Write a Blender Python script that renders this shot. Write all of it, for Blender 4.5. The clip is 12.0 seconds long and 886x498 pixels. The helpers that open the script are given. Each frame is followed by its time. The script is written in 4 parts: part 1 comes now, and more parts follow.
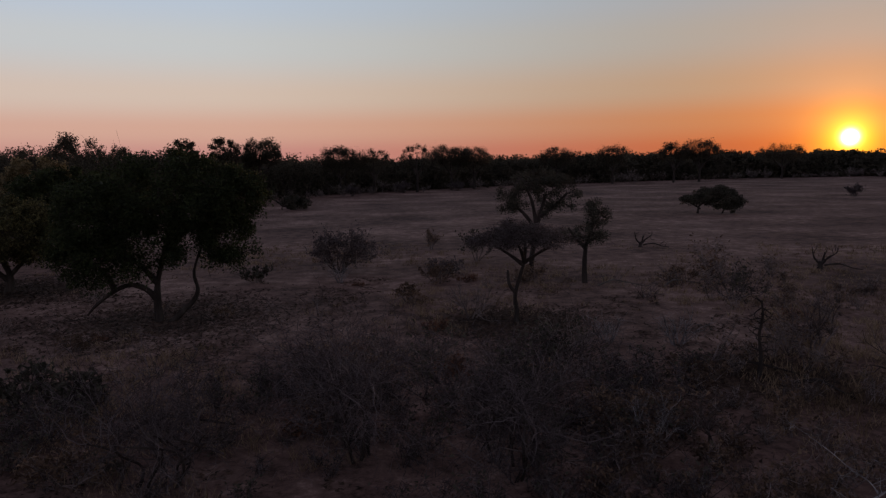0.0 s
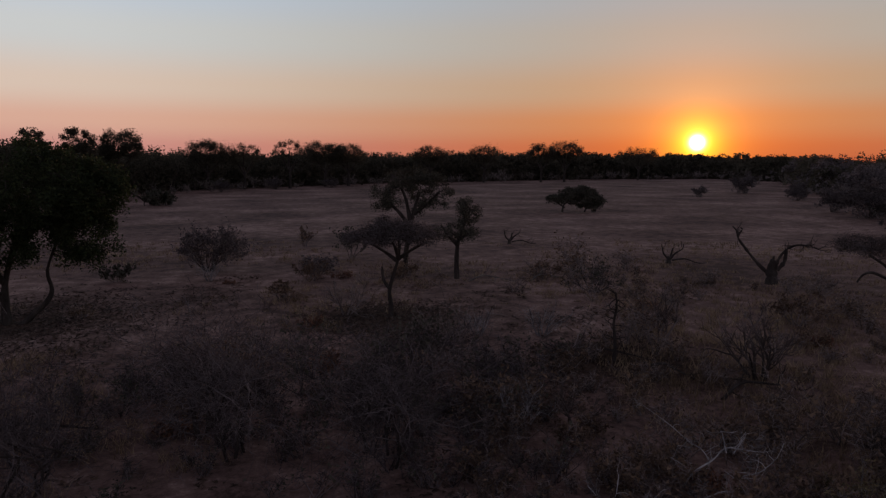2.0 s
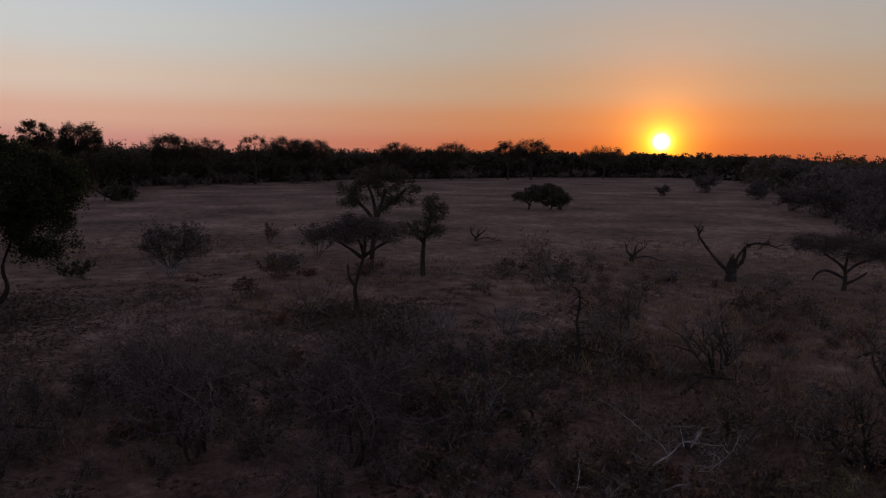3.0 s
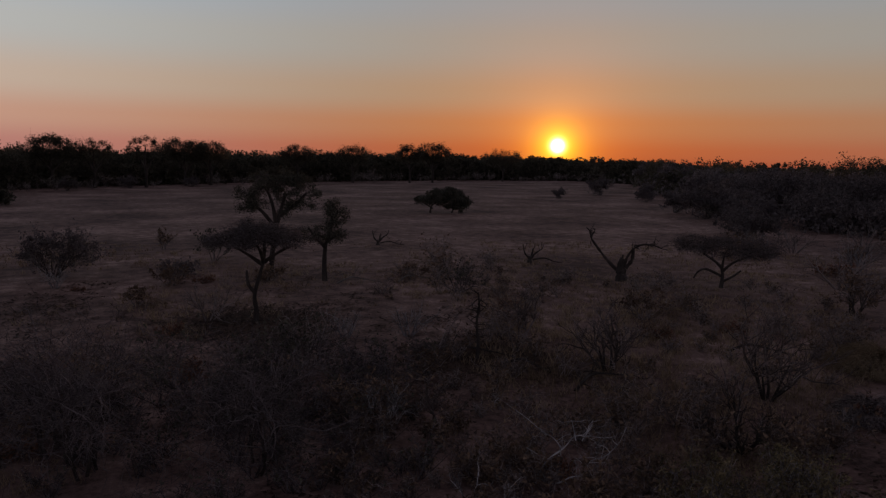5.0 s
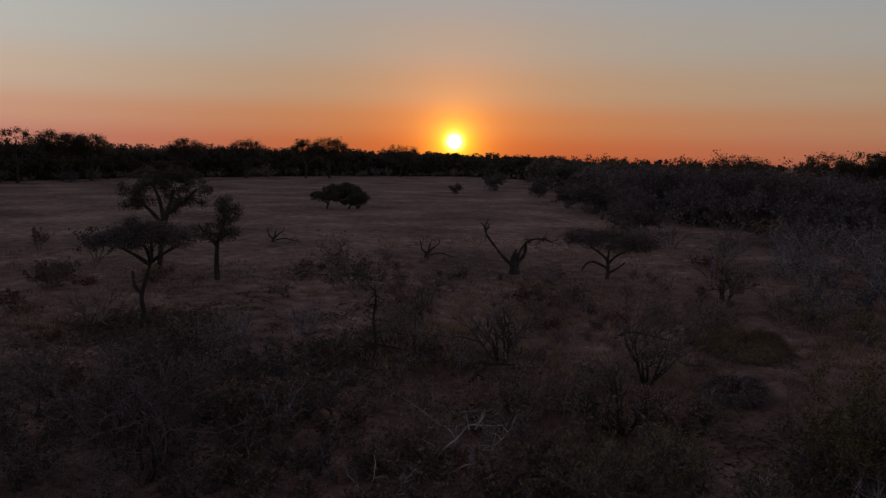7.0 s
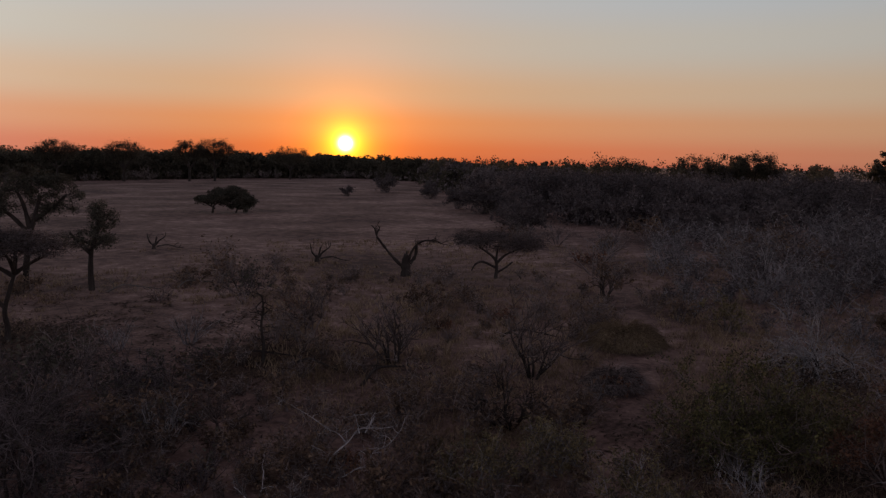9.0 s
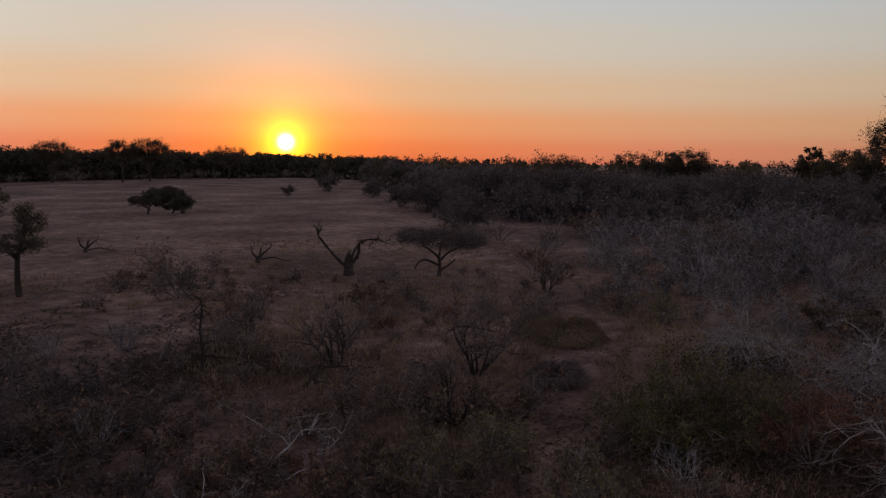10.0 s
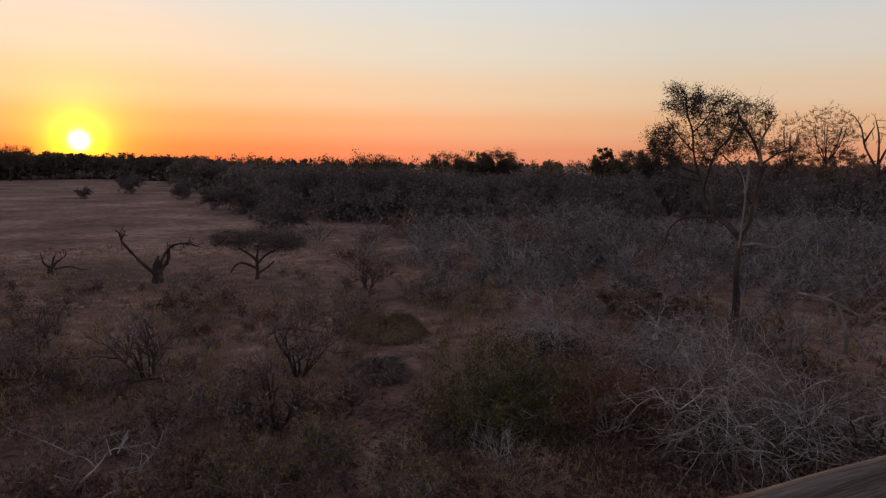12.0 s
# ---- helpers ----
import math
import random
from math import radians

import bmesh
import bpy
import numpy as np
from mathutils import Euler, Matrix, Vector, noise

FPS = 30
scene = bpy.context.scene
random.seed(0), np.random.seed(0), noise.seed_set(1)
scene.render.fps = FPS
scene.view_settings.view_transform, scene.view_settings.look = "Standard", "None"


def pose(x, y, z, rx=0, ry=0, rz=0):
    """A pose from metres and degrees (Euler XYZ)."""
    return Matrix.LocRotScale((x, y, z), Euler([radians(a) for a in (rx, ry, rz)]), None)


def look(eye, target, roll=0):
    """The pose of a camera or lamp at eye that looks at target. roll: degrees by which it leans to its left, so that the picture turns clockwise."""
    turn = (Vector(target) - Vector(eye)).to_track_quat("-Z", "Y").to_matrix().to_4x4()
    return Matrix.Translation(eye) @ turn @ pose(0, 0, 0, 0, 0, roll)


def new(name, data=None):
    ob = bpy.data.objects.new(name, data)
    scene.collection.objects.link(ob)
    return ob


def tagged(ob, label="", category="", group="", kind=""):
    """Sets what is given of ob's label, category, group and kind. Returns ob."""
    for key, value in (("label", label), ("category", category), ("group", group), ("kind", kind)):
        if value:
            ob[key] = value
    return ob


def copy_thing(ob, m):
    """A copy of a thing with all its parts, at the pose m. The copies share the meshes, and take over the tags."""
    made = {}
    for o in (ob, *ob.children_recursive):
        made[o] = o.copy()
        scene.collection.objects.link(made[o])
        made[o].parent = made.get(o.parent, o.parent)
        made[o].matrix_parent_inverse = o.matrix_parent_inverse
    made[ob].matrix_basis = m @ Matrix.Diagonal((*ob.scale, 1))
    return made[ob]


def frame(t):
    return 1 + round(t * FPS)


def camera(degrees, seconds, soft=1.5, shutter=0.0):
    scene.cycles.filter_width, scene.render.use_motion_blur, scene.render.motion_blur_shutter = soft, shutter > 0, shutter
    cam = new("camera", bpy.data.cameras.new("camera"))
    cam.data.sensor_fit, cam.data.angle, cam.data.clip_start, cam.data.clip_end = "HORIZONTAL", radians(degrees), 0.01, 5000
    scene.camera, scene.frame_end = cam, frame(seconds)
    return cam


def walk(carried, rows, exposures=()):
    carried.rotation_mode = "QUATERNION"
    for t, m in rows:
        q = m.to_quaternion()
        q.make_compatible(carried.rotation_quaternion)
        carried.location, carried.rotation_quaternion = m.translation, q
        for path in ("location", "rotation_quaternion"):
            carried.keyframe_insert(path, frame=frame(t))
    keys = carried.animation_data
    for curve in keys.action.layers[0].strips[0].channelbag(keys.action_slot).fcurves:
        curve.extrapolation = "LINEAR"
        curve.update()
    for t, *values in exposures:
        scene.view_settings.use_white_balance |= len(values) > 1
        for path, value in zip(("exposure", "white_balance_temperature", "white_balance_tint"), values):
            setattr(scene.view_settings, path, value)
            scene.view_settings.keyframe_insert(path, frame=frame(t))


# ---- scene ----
cam = camera(64.5, 12.0, soft=1.3)
PATH = [
    (0.0, (-0.92, -1.37, 5.906), (-0.853, 0.615, 5.667), -1.0),
    (0.5, (-1.006, -1.587, 5.904), (-0.821, 0.39, 5.665), -0.7),
    (1.0, (-1.021, -1.691, 5.925), (-0.724, 0.272, 5.682), -0.4),
    (1.5, (-0.99, -1.752, 5.935), (-0.605, 0.195, 5.687), -0.1),
    (2.0, (-0.967, -1.79, 5.93), (-0.547, 0.15, 5.681), 0.1),
    (2.5, (-0.934, -1.822, 5.941), (-0.479, 0.109, 5.686), 0.3),
    (3.0, (-0.923, -1.853, 5.951), (-0.413, 0.064, 5.694), 0.6),
    (5.0, (-0.944, -2.092, 6.053), (-0.173, -0.263, 5.807), 0.9),
    (5.5, (-0.96, -2.144, 6.058), (-0.127, -0.342, 5.816), 1.0),
    (6.0, (-0.943, -2.19, 6.076), (-0.055, -0.415, 5.831), 1.0),
    (6.5, (-0.96, -2.251, 6.085), (0.001, -0.514, 5.836), 1.1),
    (7.0, (-0.967, -2.345, 6.116), (0.06, -0.647, 5.862), 1.2),
    (9.0, (-0.916, -2.515, 6.164), (0.357, -0.992, 5.921), 1.1),
    (9.5, (-0.91, -2.552, 6.175), (0.423, -1.081, 5.934), 0.9),
    (10.0, (-0.904, -2.59, 6.175), (0.487, -1.174, 5.929), 0.7),
    (10.5, (-0.945, -2.612, 6.167), (0.544, -1.298, 5.93), 0.8),
    (11.0, (-0.987, -2.67, 6.173), (0.589, -1.462, 5.932), 0.5),
    (11.5, (-1.002, -2.715, 6.175), (0.643, -1.605, 5.933), 0.5),
    (12.0, (-1.024, -2.747, 6.171), (0.68, -1.728, 5.93), 0.6),
]
walk(cam, [(t, look(eye, target, roll)) for t, eye, target, roll in PATH], exposures=[(0, -0.08, 6500, 10), (2.5, 0.0, 6600, 10), (5.5, -0.38, 6700, 10), (7, -0.2, 6800, 10), (9, 0.2, 7000, 10), (10.5, 0.6, 7250, 10), (12, 0.9, 7500, 10)])

# ---- sky and sun: the last minutes before sunset ----
SUN_AZ, SUN_EL = radians(31.9), radians(1.42)
SUN_DIR = Vector((math.sin(SUN_AZ) * math.cos(SUN_EL), math.cos(SUN_AZ) * math.cos(SUN_EL), math.sin(SUN_EL)))


def make_sky():
    world = bpy.data.worlds.new("sunset_sky")
    scene.world = world
    world.use_nodes = True
    nt = world.node_tree
    nt.nodes.clear()
    N, L = nt.nodes.new, nt.links.new

    def value(op, a, b=None, c=None, clamp=False):
        n = N("ShaderNodeMath")
        n.operation, n.use_clamp = op, clamp
        for i, v in enumerate((a, b, c)):
            if v is None:
                continue
            if isinstance(v, (int, float)):
                n.inputs[i].default_value = v
            else:
                L(v, n.inputs[i])
        return n.outputs[0]

    def ramp(fac, stops):
        n = N("ShaderNodeValToRGB")
        n.color_ramp.interpolation = "EASE"
        e = n.color_ramp.elements
        for i, (p, c) in enumerate(stops):
            s = e[i] if i < 2 else e.new(p)
            s.position, s.color = p, (*c, 1)
        L(fac, n.inputs[0])
        return n.outputs[0]

    def mix(kind, fac, a, b):
        n = N("ShaderNodeMix")
        n.data_type, n.blend_type = "RGBA", kind
        n.clamp_result = False
        for sock, v in ((n.inputs[0], fac), (n.inputs[6], a), (n.inputs[7], b)):
            if isinstance(v, (int, float)):
                sock.default_value = v
            elif isinstance(v, tuple):
                sock.default_value = (*v, 1)
            else:
                L(v, sock)
        return n.outputs[2]

    coord = N("ShaderNodeTexCoord").outputs["Generated"]
    split = N("ShaderNodeSeparateXYZ")
    L(coord, split.inputs[0])
    up = split.outputs[2]
    # colour by height above the horizon, on the far side from the sun and on the sun's side
    lift = value("POWER", value("MAXIMUM", up, 0.0), 0.5)
    south, north = ramp(lift, SKY_SOUTH), ramp(lift, SKY_NORTH)
    near = ramp(lift, SKY_NEAR)
    flat = N("ShaderNodeVectorMath")
    flat.operation = "DOT_PRODUCT"
    L(coord, flat.inputs[0])
    flat.inputs[1].default_value = (math.sin(SUN_AZ), math.cos(SUN_AZ), 0)
    # the sky is pinker and lighter on one side of the sun than on the other
    cross = N("ShaderNodeVectorMath")
    cross.operation = "DOT_PRODUCT"
    L(coord, cross.inputs[0])
    cross.inputs[1].default_value = (math.cos(SUN_AZ), -math.sin(SUN_AZ), 0)
    away = mix("MIX", value("MULTIPLY_ADD", cross.outputs["Value"], 0.7, 0.5, clamp=True), south, north)
    side = value("POWER", value("MAXIMUM", flat.outputs["Value"], 0.0), 7.0)
    base = mix("MIX", side, away, near)
    # the half of the sky opposite the sun is dimmer
    dusk = value("MULTIPLY_ADD", flat.outputs["Value"], -0.5, 0.5, clamp=True)
    base = mix("MULTIPLY", dusk, base, (0.84, 0.82, 0.96))
    # glow round the sun's disc
    dot = N("ShaderNodeVectorMath")
    dot.operation = "DOT_PRODUCT"
    L(coord, dot.inputs[0])
    dot.inputs[1].default_value = SUN_DIR
    off = value("MAXIMUM", value("SUBTRACT", 1.0, dot.outputs["Value"]), 0.0)

    def halo(degrees, power, amount):
        k = (radians(degrees) ** 2) / 2
        return value("MULTIPLY", value("POWER", value("ADD", value("DIVIDE", off, k), 1.0), -power), amount)

    for degrees, power, amount, colour in HALOS:
        base = mix("ADD", 1.0, base, mix("MULTIPLY", 1.0, colour, halo(degrees, power, amount)))
    air = N("ShaderNodeTexSky")
    air.sky_type, air.sun_disc = "NISHITA", False
    air.sun_elevation, air.sun_rotation = SUN_EL, SUN_AZ
    air.dust_density = 3.0
    base = mix("ADD", 1.0, base, mix("MULTIPLY", 1.0, air.outputs[0], (0.008, 0.008, 0.008)))
    back = N("ShaderNodeBackground")
    L(base, back.inputs[0])
    out = N("ShaderNodeOutputWorld")
    L(back.outputs[0], out.inputs[0])


# stops: square root of the sine of the height above the horizon, linear colour
SKY_SOUTH = [(0.0, (0.48, 0.21, 0.21)), (1.0, (0.100, 0.082, 0.098)), (0.13, (0.60, 0.285, 0.25)), (0.23, (0.70, 0.42, 0.32)), (0.31, (0.70, 0.56, 0.46)),
             (0.40, (0.60, 0.62, 0.61)), (0.47, (0.52, 0.60, 0.69)), (0.60, (0.30, 0.32, 0.41)), (0.78, (0.155, 0.140, 0.165))]
SKY_NORTH = [(0.0, (0.335, 0.130, 0.090)), (1.0, (0.100, 0.082, 0.098)), (0.13, (0.385, 0.172, 0.106)), (0.23, (0.395, 0.237, 0.147)), (0.31, (0.385, 0.302, 0.23)),
             (0.40, (0.345, 0.345, 0.335)), (0.47, (0.31, 0.345, 0.39)), (0.60, (0.24, 0.255, 0.32)), (0.78, (0.155, 0.140, 0.165))]
SKY_NEAR = [(0.0, (0.50, 0.085, 0.028)), (1.0, (0.100, 0.082, 0.098)), (0.13, (0.555, 0.135, 0.045)), (0.23, (0.52, 0.20, 0.088)), (0.31, (0.44, 0.285, 0.185)),
            (0.40, (0.385, 0.345, 0.30)), (0.47, (0.345, 0.36, 0.375)), (0.60, (0.25, 0.26, 0.33)), (0.78, (0.155, 0.140, 0.165))]
# degrees, power, amount, colour
HALOS = [(0.75, 6.0, 30.0, (1.0, 0.85, 0.45)), (1.7, 1.8, 2.3, (1.0, 0.52, 0.008)), (7.0, 2.1, 0.36, (1.0, 0.15, 0.003))]
make_sky()

lamp = bpy.data.lights.new("sun", "SUN")
lamp.energy, lamp.angle, lamp.color = 0.7, radians(0.6), (1.0, 0.50, 0.22)
sun = new("sun", lamp)
sun.matrix_world = look(SUN_DIR * 300, (0, 0, 0))


# ---- materials ----
def surface(name, colours, scale, rough=0.9, bump=0.0, bump_scale=None, stretch=(1, 1, 1), per_island=0.0, per_object=0.0, fine=0.35, through_light=0.0, grain=0.0):
    """A worn natural surface: two scales of noise between the colours, bump, and variation from piece to piece."""
    m = bpy.data.materials.new(name)
    m.use_nodes = True
    nt = m.node_tree
    N, L = nt.nodes.new, nt.links.new
    b = nt.nodes["Principled BSDF"]
    b.inputs["Roughness"].default_value = rough
    b.inputs["Specular IOR Level"].default_value = 0.2
    tc = N("ShaderNodeTexCoord")
    mp = N("ShaderNodeMapping")
    mp.inputs["Scale"].default_value = stretch
    L(tc.outputs["Object"], mp.inputs[0])
    big, small = N("ShaderNodeTexNoise"), N("ShaderNodeTexNoise")
    big.inputs["Scale"].default_value, big.inputs["Detail"].default_value = scale, 6
    small.inputs["Scale"].default_value, small.inputs["Detail"].default_value = scale * 11, 4
    L(mp.outputs[0], big.inputs[0]), L(mp.outputs[0], small.inputs[0])
    blend = N("ShaderNodeMath")
    blend.operation = "MULTIPLY_ADD"
    sub = N("ShaderNodeMath")
    sub.operation = "SUBTRACT"
    L(small.outputs[0], sub.inputs[0])
    sub.inputs[1].default_value = 0.5
    L(sub.outputs[0], blend.inputs[0])
    blend.inputs[1].default_value = fine
    L(big.outputs[0], blend.inputs[2])
    fac = blend.outputs[0]
    if grain:
        g1, s1, a1 = N("ShaderNodeTexNoise"), N("ShaderNodeMath"), N("ShaderNodeMath")
        g1.inputs["Scale"].default_value, g1.inputs["Detail"].default_value, g1.inputs["Roughness"].default_value = scale * 55, 8, 0.75
        L(mp.outputs[0], g1.inputs[0])
        s1.operation, a1.operation = "SUBTRACT", "MULTIPLY_ADD"
        L(g1.outputs[0], s1.inputs[0])
        s1.inputs[1].default_value = 0.5
        L(s1.outputs[0], a1.inputs[0])
        a1.inputs[1].default_value = grain
        L(fac, a1.inputs[2])
        fac = a1.outputs[0]
    for amount, node, socket in ((per_island, "ShaderNodeNewGeometry", "Random Per Island"), (per_object, "ShaderNodeObjectInfo", "Random")):
        if amount:
            g, a, s = N(node), N("ShaderNodeMath"), N("ShaderNodeMath")
            s.operation, a.operation = "SUBTRACT", "MULTIPLY_ADD"
            L(g.outputs[socket], s.inputs[0])
            s.inputs[1].default_value = 0.5
            L(s.outputs[0], a.inputs[0])
            a.inputs[1].default_value = amount
            L(fac, a.inputs[2])
            fac = a.outputs[0]
    r = N("ShaderNodeValToRGB")
    e = r.color_ramp.elements
    for i, c in enumerate(colours):
        p = 0.28 + 0.44 * i / (len(colours) - 1)
        s = e[i] if i < 2 else e.new(p)
        s.position, s.color = p, (*c, 1)
    L(fac, r.inputs[0])
    L(r.outputs[0], b.inputs["Base Color"])
    if bump:
        n2, bp = N("ShaderNodeTexNoise"), N("ShaderNodeBump")
        n2.inputs["Scale"].default_value, n2.inputs["Detail"].default_value = bump_scale or scale * 6, 5
        L(mp.outputs[0], n2.inputs[0])
        bp.inputs["Strength"].default_value, bp.inputs["Distance"].default_value = bump, 0.05
        L(n2.outputs[0], bp.inputs["Height"])
        L(bp.outputs[0], b.inputs["Normal"])
    if through_light:
        b.inputs["Transmission Weight"].default_value = 0.0
        tr, mx = N("ShaderNodeBsdfTranslucent"), N("ShaderNodeMixShader")
        L(r.outputs[0], tr.inputs[0])
        mx.inputs[0].default_value = through_light
        out = nt.nodes["Material Output"]
        L(b.outputs[0], mx.inputs[1]), L(tr.outputs[0], mx.inputs[2]), L(mx.outputs[0], out.inputs[0])
    return m


SOIL = surface("dry_soil", [(0.060, 0.037, 0.032), (0.135, 0.087, 0.075), (0.20, 0.132, 0.114), (0.34, 0.245, 0.215)], 0.11, 0.95, 0.25, 14.0, fine=0.75, grain=0.9)
BARK = surface("dark_bark", [(0.020, 0.017, 0.015), (0.045, 0.037, 0.033), (0.08, 0.067, 0.06)], 3.0, 0.95, 0.6, stretch=(1, 1, 0.25))
PALE_BARK = surface("pale_bark", [(0.085, 0.076, 0.070), (0.15, 0.135, 0.125), (0.24, 0.22, 0.205)], 2.5, 0.9, 0.5, stretch=(1, 1, 0.25))
DEAD_WOOD = surface("bleached_dead_wood", [(0.10, 0.097, 0.10), (0.25, 0.244, 0.25), (0.48, 0.47, 0.478)], 3.0, 0.85, 0.4, stretch=(1, 1, 0.3), per_island=0.45)
TWIG = surface("dry_twigs", [(0.065, 0.051, 0.047), (0.145, 0.117, 0.11), (0.27, 0.225, 0.215)], 2.0, 0.9, per_island=0.6, per_object=0.3)
# darker copy of the dry twigs: shade on the left put into the colour
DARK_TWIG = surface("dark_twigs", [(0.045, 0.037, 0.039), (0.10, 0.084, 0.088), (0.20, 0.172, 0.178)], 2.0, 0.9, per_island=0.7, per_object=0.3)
GREY_TWIG = surface("grey_twigs", [(0.07, 0.064, 0.066), (0.165, 0.153, 0.157), (0.32, 0.305, 0.31)], 2.0, 0.9, per_island=0.7, per_object=0.2)
LEAF_DARK = surface("dark_green_leaves", [(0.018, 0.027, 0.011), (0.034, 0.048, 0.019), (0.06, 0.075, 0.03)], 1.2, 0.7, per_island=0.5, through_light=0.25)
LEAF_GREEN = surface("green_leaves", [(0.036, 0.037, 0.018), (0.082, 0.080, 0.034), (0.17, 0.155, 0.068)], 1.2, 0.7, per_island=0.55, through_light=0.3)
LEAF_OLIVE = surface("olive_leaves", [(0.07, 0.058, 0.032), (0.15, 0.124, 0.066), (0.26, 0.215, 0.118)], 1.2, 0.75, per_island=0.5, per_object=0.25, through_light=0.25)
LEAF_DRY = surface("dry_brown_leaves", [(0.08, 0.054, 0.040), (0.165, 0.113, 0.080), (0.26, 0.185, 0.13)], 1.0, 0.85, per_island=0.5, per_object=0.3, through_light=0.2)
LEAF_RUSSET = surface("russet_leaves", [(0.09, 0.046, 0.034), (0.18, 0.09, 0.06), (0.27, 0.15, 0.095)], 1.0, 0.85, per_island=0.5, through_light=0.2)
LEAF_FAR = surface("woodland_leaves", [(0.042, 0.044, 0.034), (0.080, 0.078, 0.060), (0.12, 0.112, 0.088)], 0.08, 0.85, per_island=0.4, through_light=0.22)
LEAF_WOOD = surface("backlit_woodland_leaves", [(0.046, 0.044, 0.032), (0.085, 0.078, 0.058), (0.12, 0.108, 0.082)], 0.08, 0.85, per_island=0.4, through_light=0.5)
LEAF_SCRUB = surface("scrub_leaves", [(0.065, 0.056, 0.058), (0.125, 0.108, 0.110), (0.19, 0.165, 0.165)], 0.06, 0.9, per_island=0.4, through_light=0.25)
# dark litter colour that also imitates shade on the ground and inside thickets
SHADE_LITTER = surface("shade_litter", [(0.035, 0.024, 0.018), (0.065, 0.044, 0.034), (0.12, 0.08, 0.06)], 0.5, 0.9, per_island=0.6)
GRASS = surface("dry_grass", [(0.13, 0.092, 0.06), (0.27, 0.20, 0.13), (0.42, 0.325, 0.215)], 0.25, 0.9, per_island=0.4, through_light=0.3)
RAIL_WOOD = surface("weathered_rail_wood", [(0.05, 0.036, 0.03), (0.115, 0.098, 0.09), (0.19, 0.175, 0.17), (0.29, 0.28, 0.275)], 45.0, 0.75, 0.9, 150.0, stretch=(0.022, 1, 1), fine=0.6)


# ---- building blocks ----
class Shape:
    """Collects tapered tubes and small leaf faces for one mesh."""

    def __init__(self):
        self.v, self.f, self.n = [], [], 0

    def tube(self, pts, radii, sides=5):
        pts = np.asarray(pts, float)
        d = np.gradient(pts, axis=0)
        d /= np.linalg.norm(d, axis=1)[:, None] + 1e-9
        ref = np.array((0.31, 0.17, 0.93)) if abs(d[0][2]) < 0.9 else np.array((0.9, 0.3, 0.1))
        a = np.cross(d, ref)
        a /= np.linalg.norm(a, axis=1)[:, None] + 1e-9
        b = np.cross(d, a)
        ang = np.arange(sides) * 2 * np.pi / sides
        ring = a[:, None, :] * np.cos(ang)[None, :, None] + b[:, None, :] * np.sin(ang)[None, :, None]
        v = pts[:, None, :] + ring * np.asarray(radii, float)[:, None, None]
        k, n0 = len(pts), self.n
        self.v.append(v.reshape(-1, 3))
        for i in range(k - 1):
            for j in range(sides):
                j2 = (j + 1) % sides
                self.f.append((n0 + i * sides + j, n0 + i * sides + j2, n0 + (i + 1) * sides + j2, n0 + (i + 1) * sides + j))
        self.f.append(tuple(n0 + (k - 1) * sides + j for j in range(sides)))
        self.n += k * sides

    def spike(self, p0, p1, p2, r):
        """A fine twig that runs to a point."""
        d = p2 - p0
        a = np.cross(d, (0.31, 0.17, 0.93))
        a /= np.linalg.norm(a) + 1e-9
        c = np.cross(d, a)
        c /= np.linalg.norm(c) + 1e-9
        ring = np.array((a, -0.5 * a + 0.87 * c, -0.5 * a - 0.87 * c))
        self.v.append(np.concatenate((p0 + ring * r, p1 + ring * r * 0.75, p2[None])))
        n = self.n
        for j in range(3):
            k = (j + 1) % 3
            self.f.append((n + j, n + k, n + 3 + k, n + 3 + j))
            self.f.append((n + 3 + j, n + 3 + k, n + 6))
        self.n += 7

    def leaves(self, centres, size, rng, long=1.8):
        c = np.asarray(centres, float)
        k = len(c)
        if not k:
            return
        a = rng.normal(size=(k, 3))
        a /= np.linalg.norm(a, axis=1)[:, None]
        b = np.cross(a, rng.normal(size=(k, 3)))
        b /= np.linalg.norm(b, axis=1)[:, None] + 1e-9
        s = size * rng.uniform(0.6, 1.4, (k, 1))
        v = np.stack((c - a * s * long * 0.4 - b * s * 0.62, c - a * s * long * 0.4 + b * s * 0.62, c + a * s * long * 0.8), 1)
        self.v.append(v.reshape(-1, 3))
        q = self.n + np.arange(k * 3).reshape(-1, 3)
        self.f.extend(map(tuple, q.tolist()))
        self.n += k * 3

    def mesh(self, name, material, smooth=True):
        me = bpy.data.meshes.new(name)
        me.from_pydata(np.concatenate(self.v), [], self.f)
        me.materials.append(material)
        if smooth:
            me.shade_smooth()
        return me


def thing(name, label, category, group="", m=None):
    ob = tagged(new(name), label, category, group)
    ob.empty_display_size = 0.2
    if m is not None:
        ob.matrix_world = m
    return ob


def part(name, shape, material, parent, label="", smooth=True):
    ob = new(name, shape.mesh(name, material, smooth))
    ob.parent = parent
    if label:
        tagged(ob, label)
    return ob


def facing(x, y, turn=0.0, size=1.0, z=0.0):
    """A pose at x, y whose own x axis runs to the right for someone on the lookout, with y away from it."""
    return pose(x, y, z, 0, 0, turn - math.degrees(math.atan2(x + 0.9, y + 2.0))) @ Matrix.Scale(size, 4)


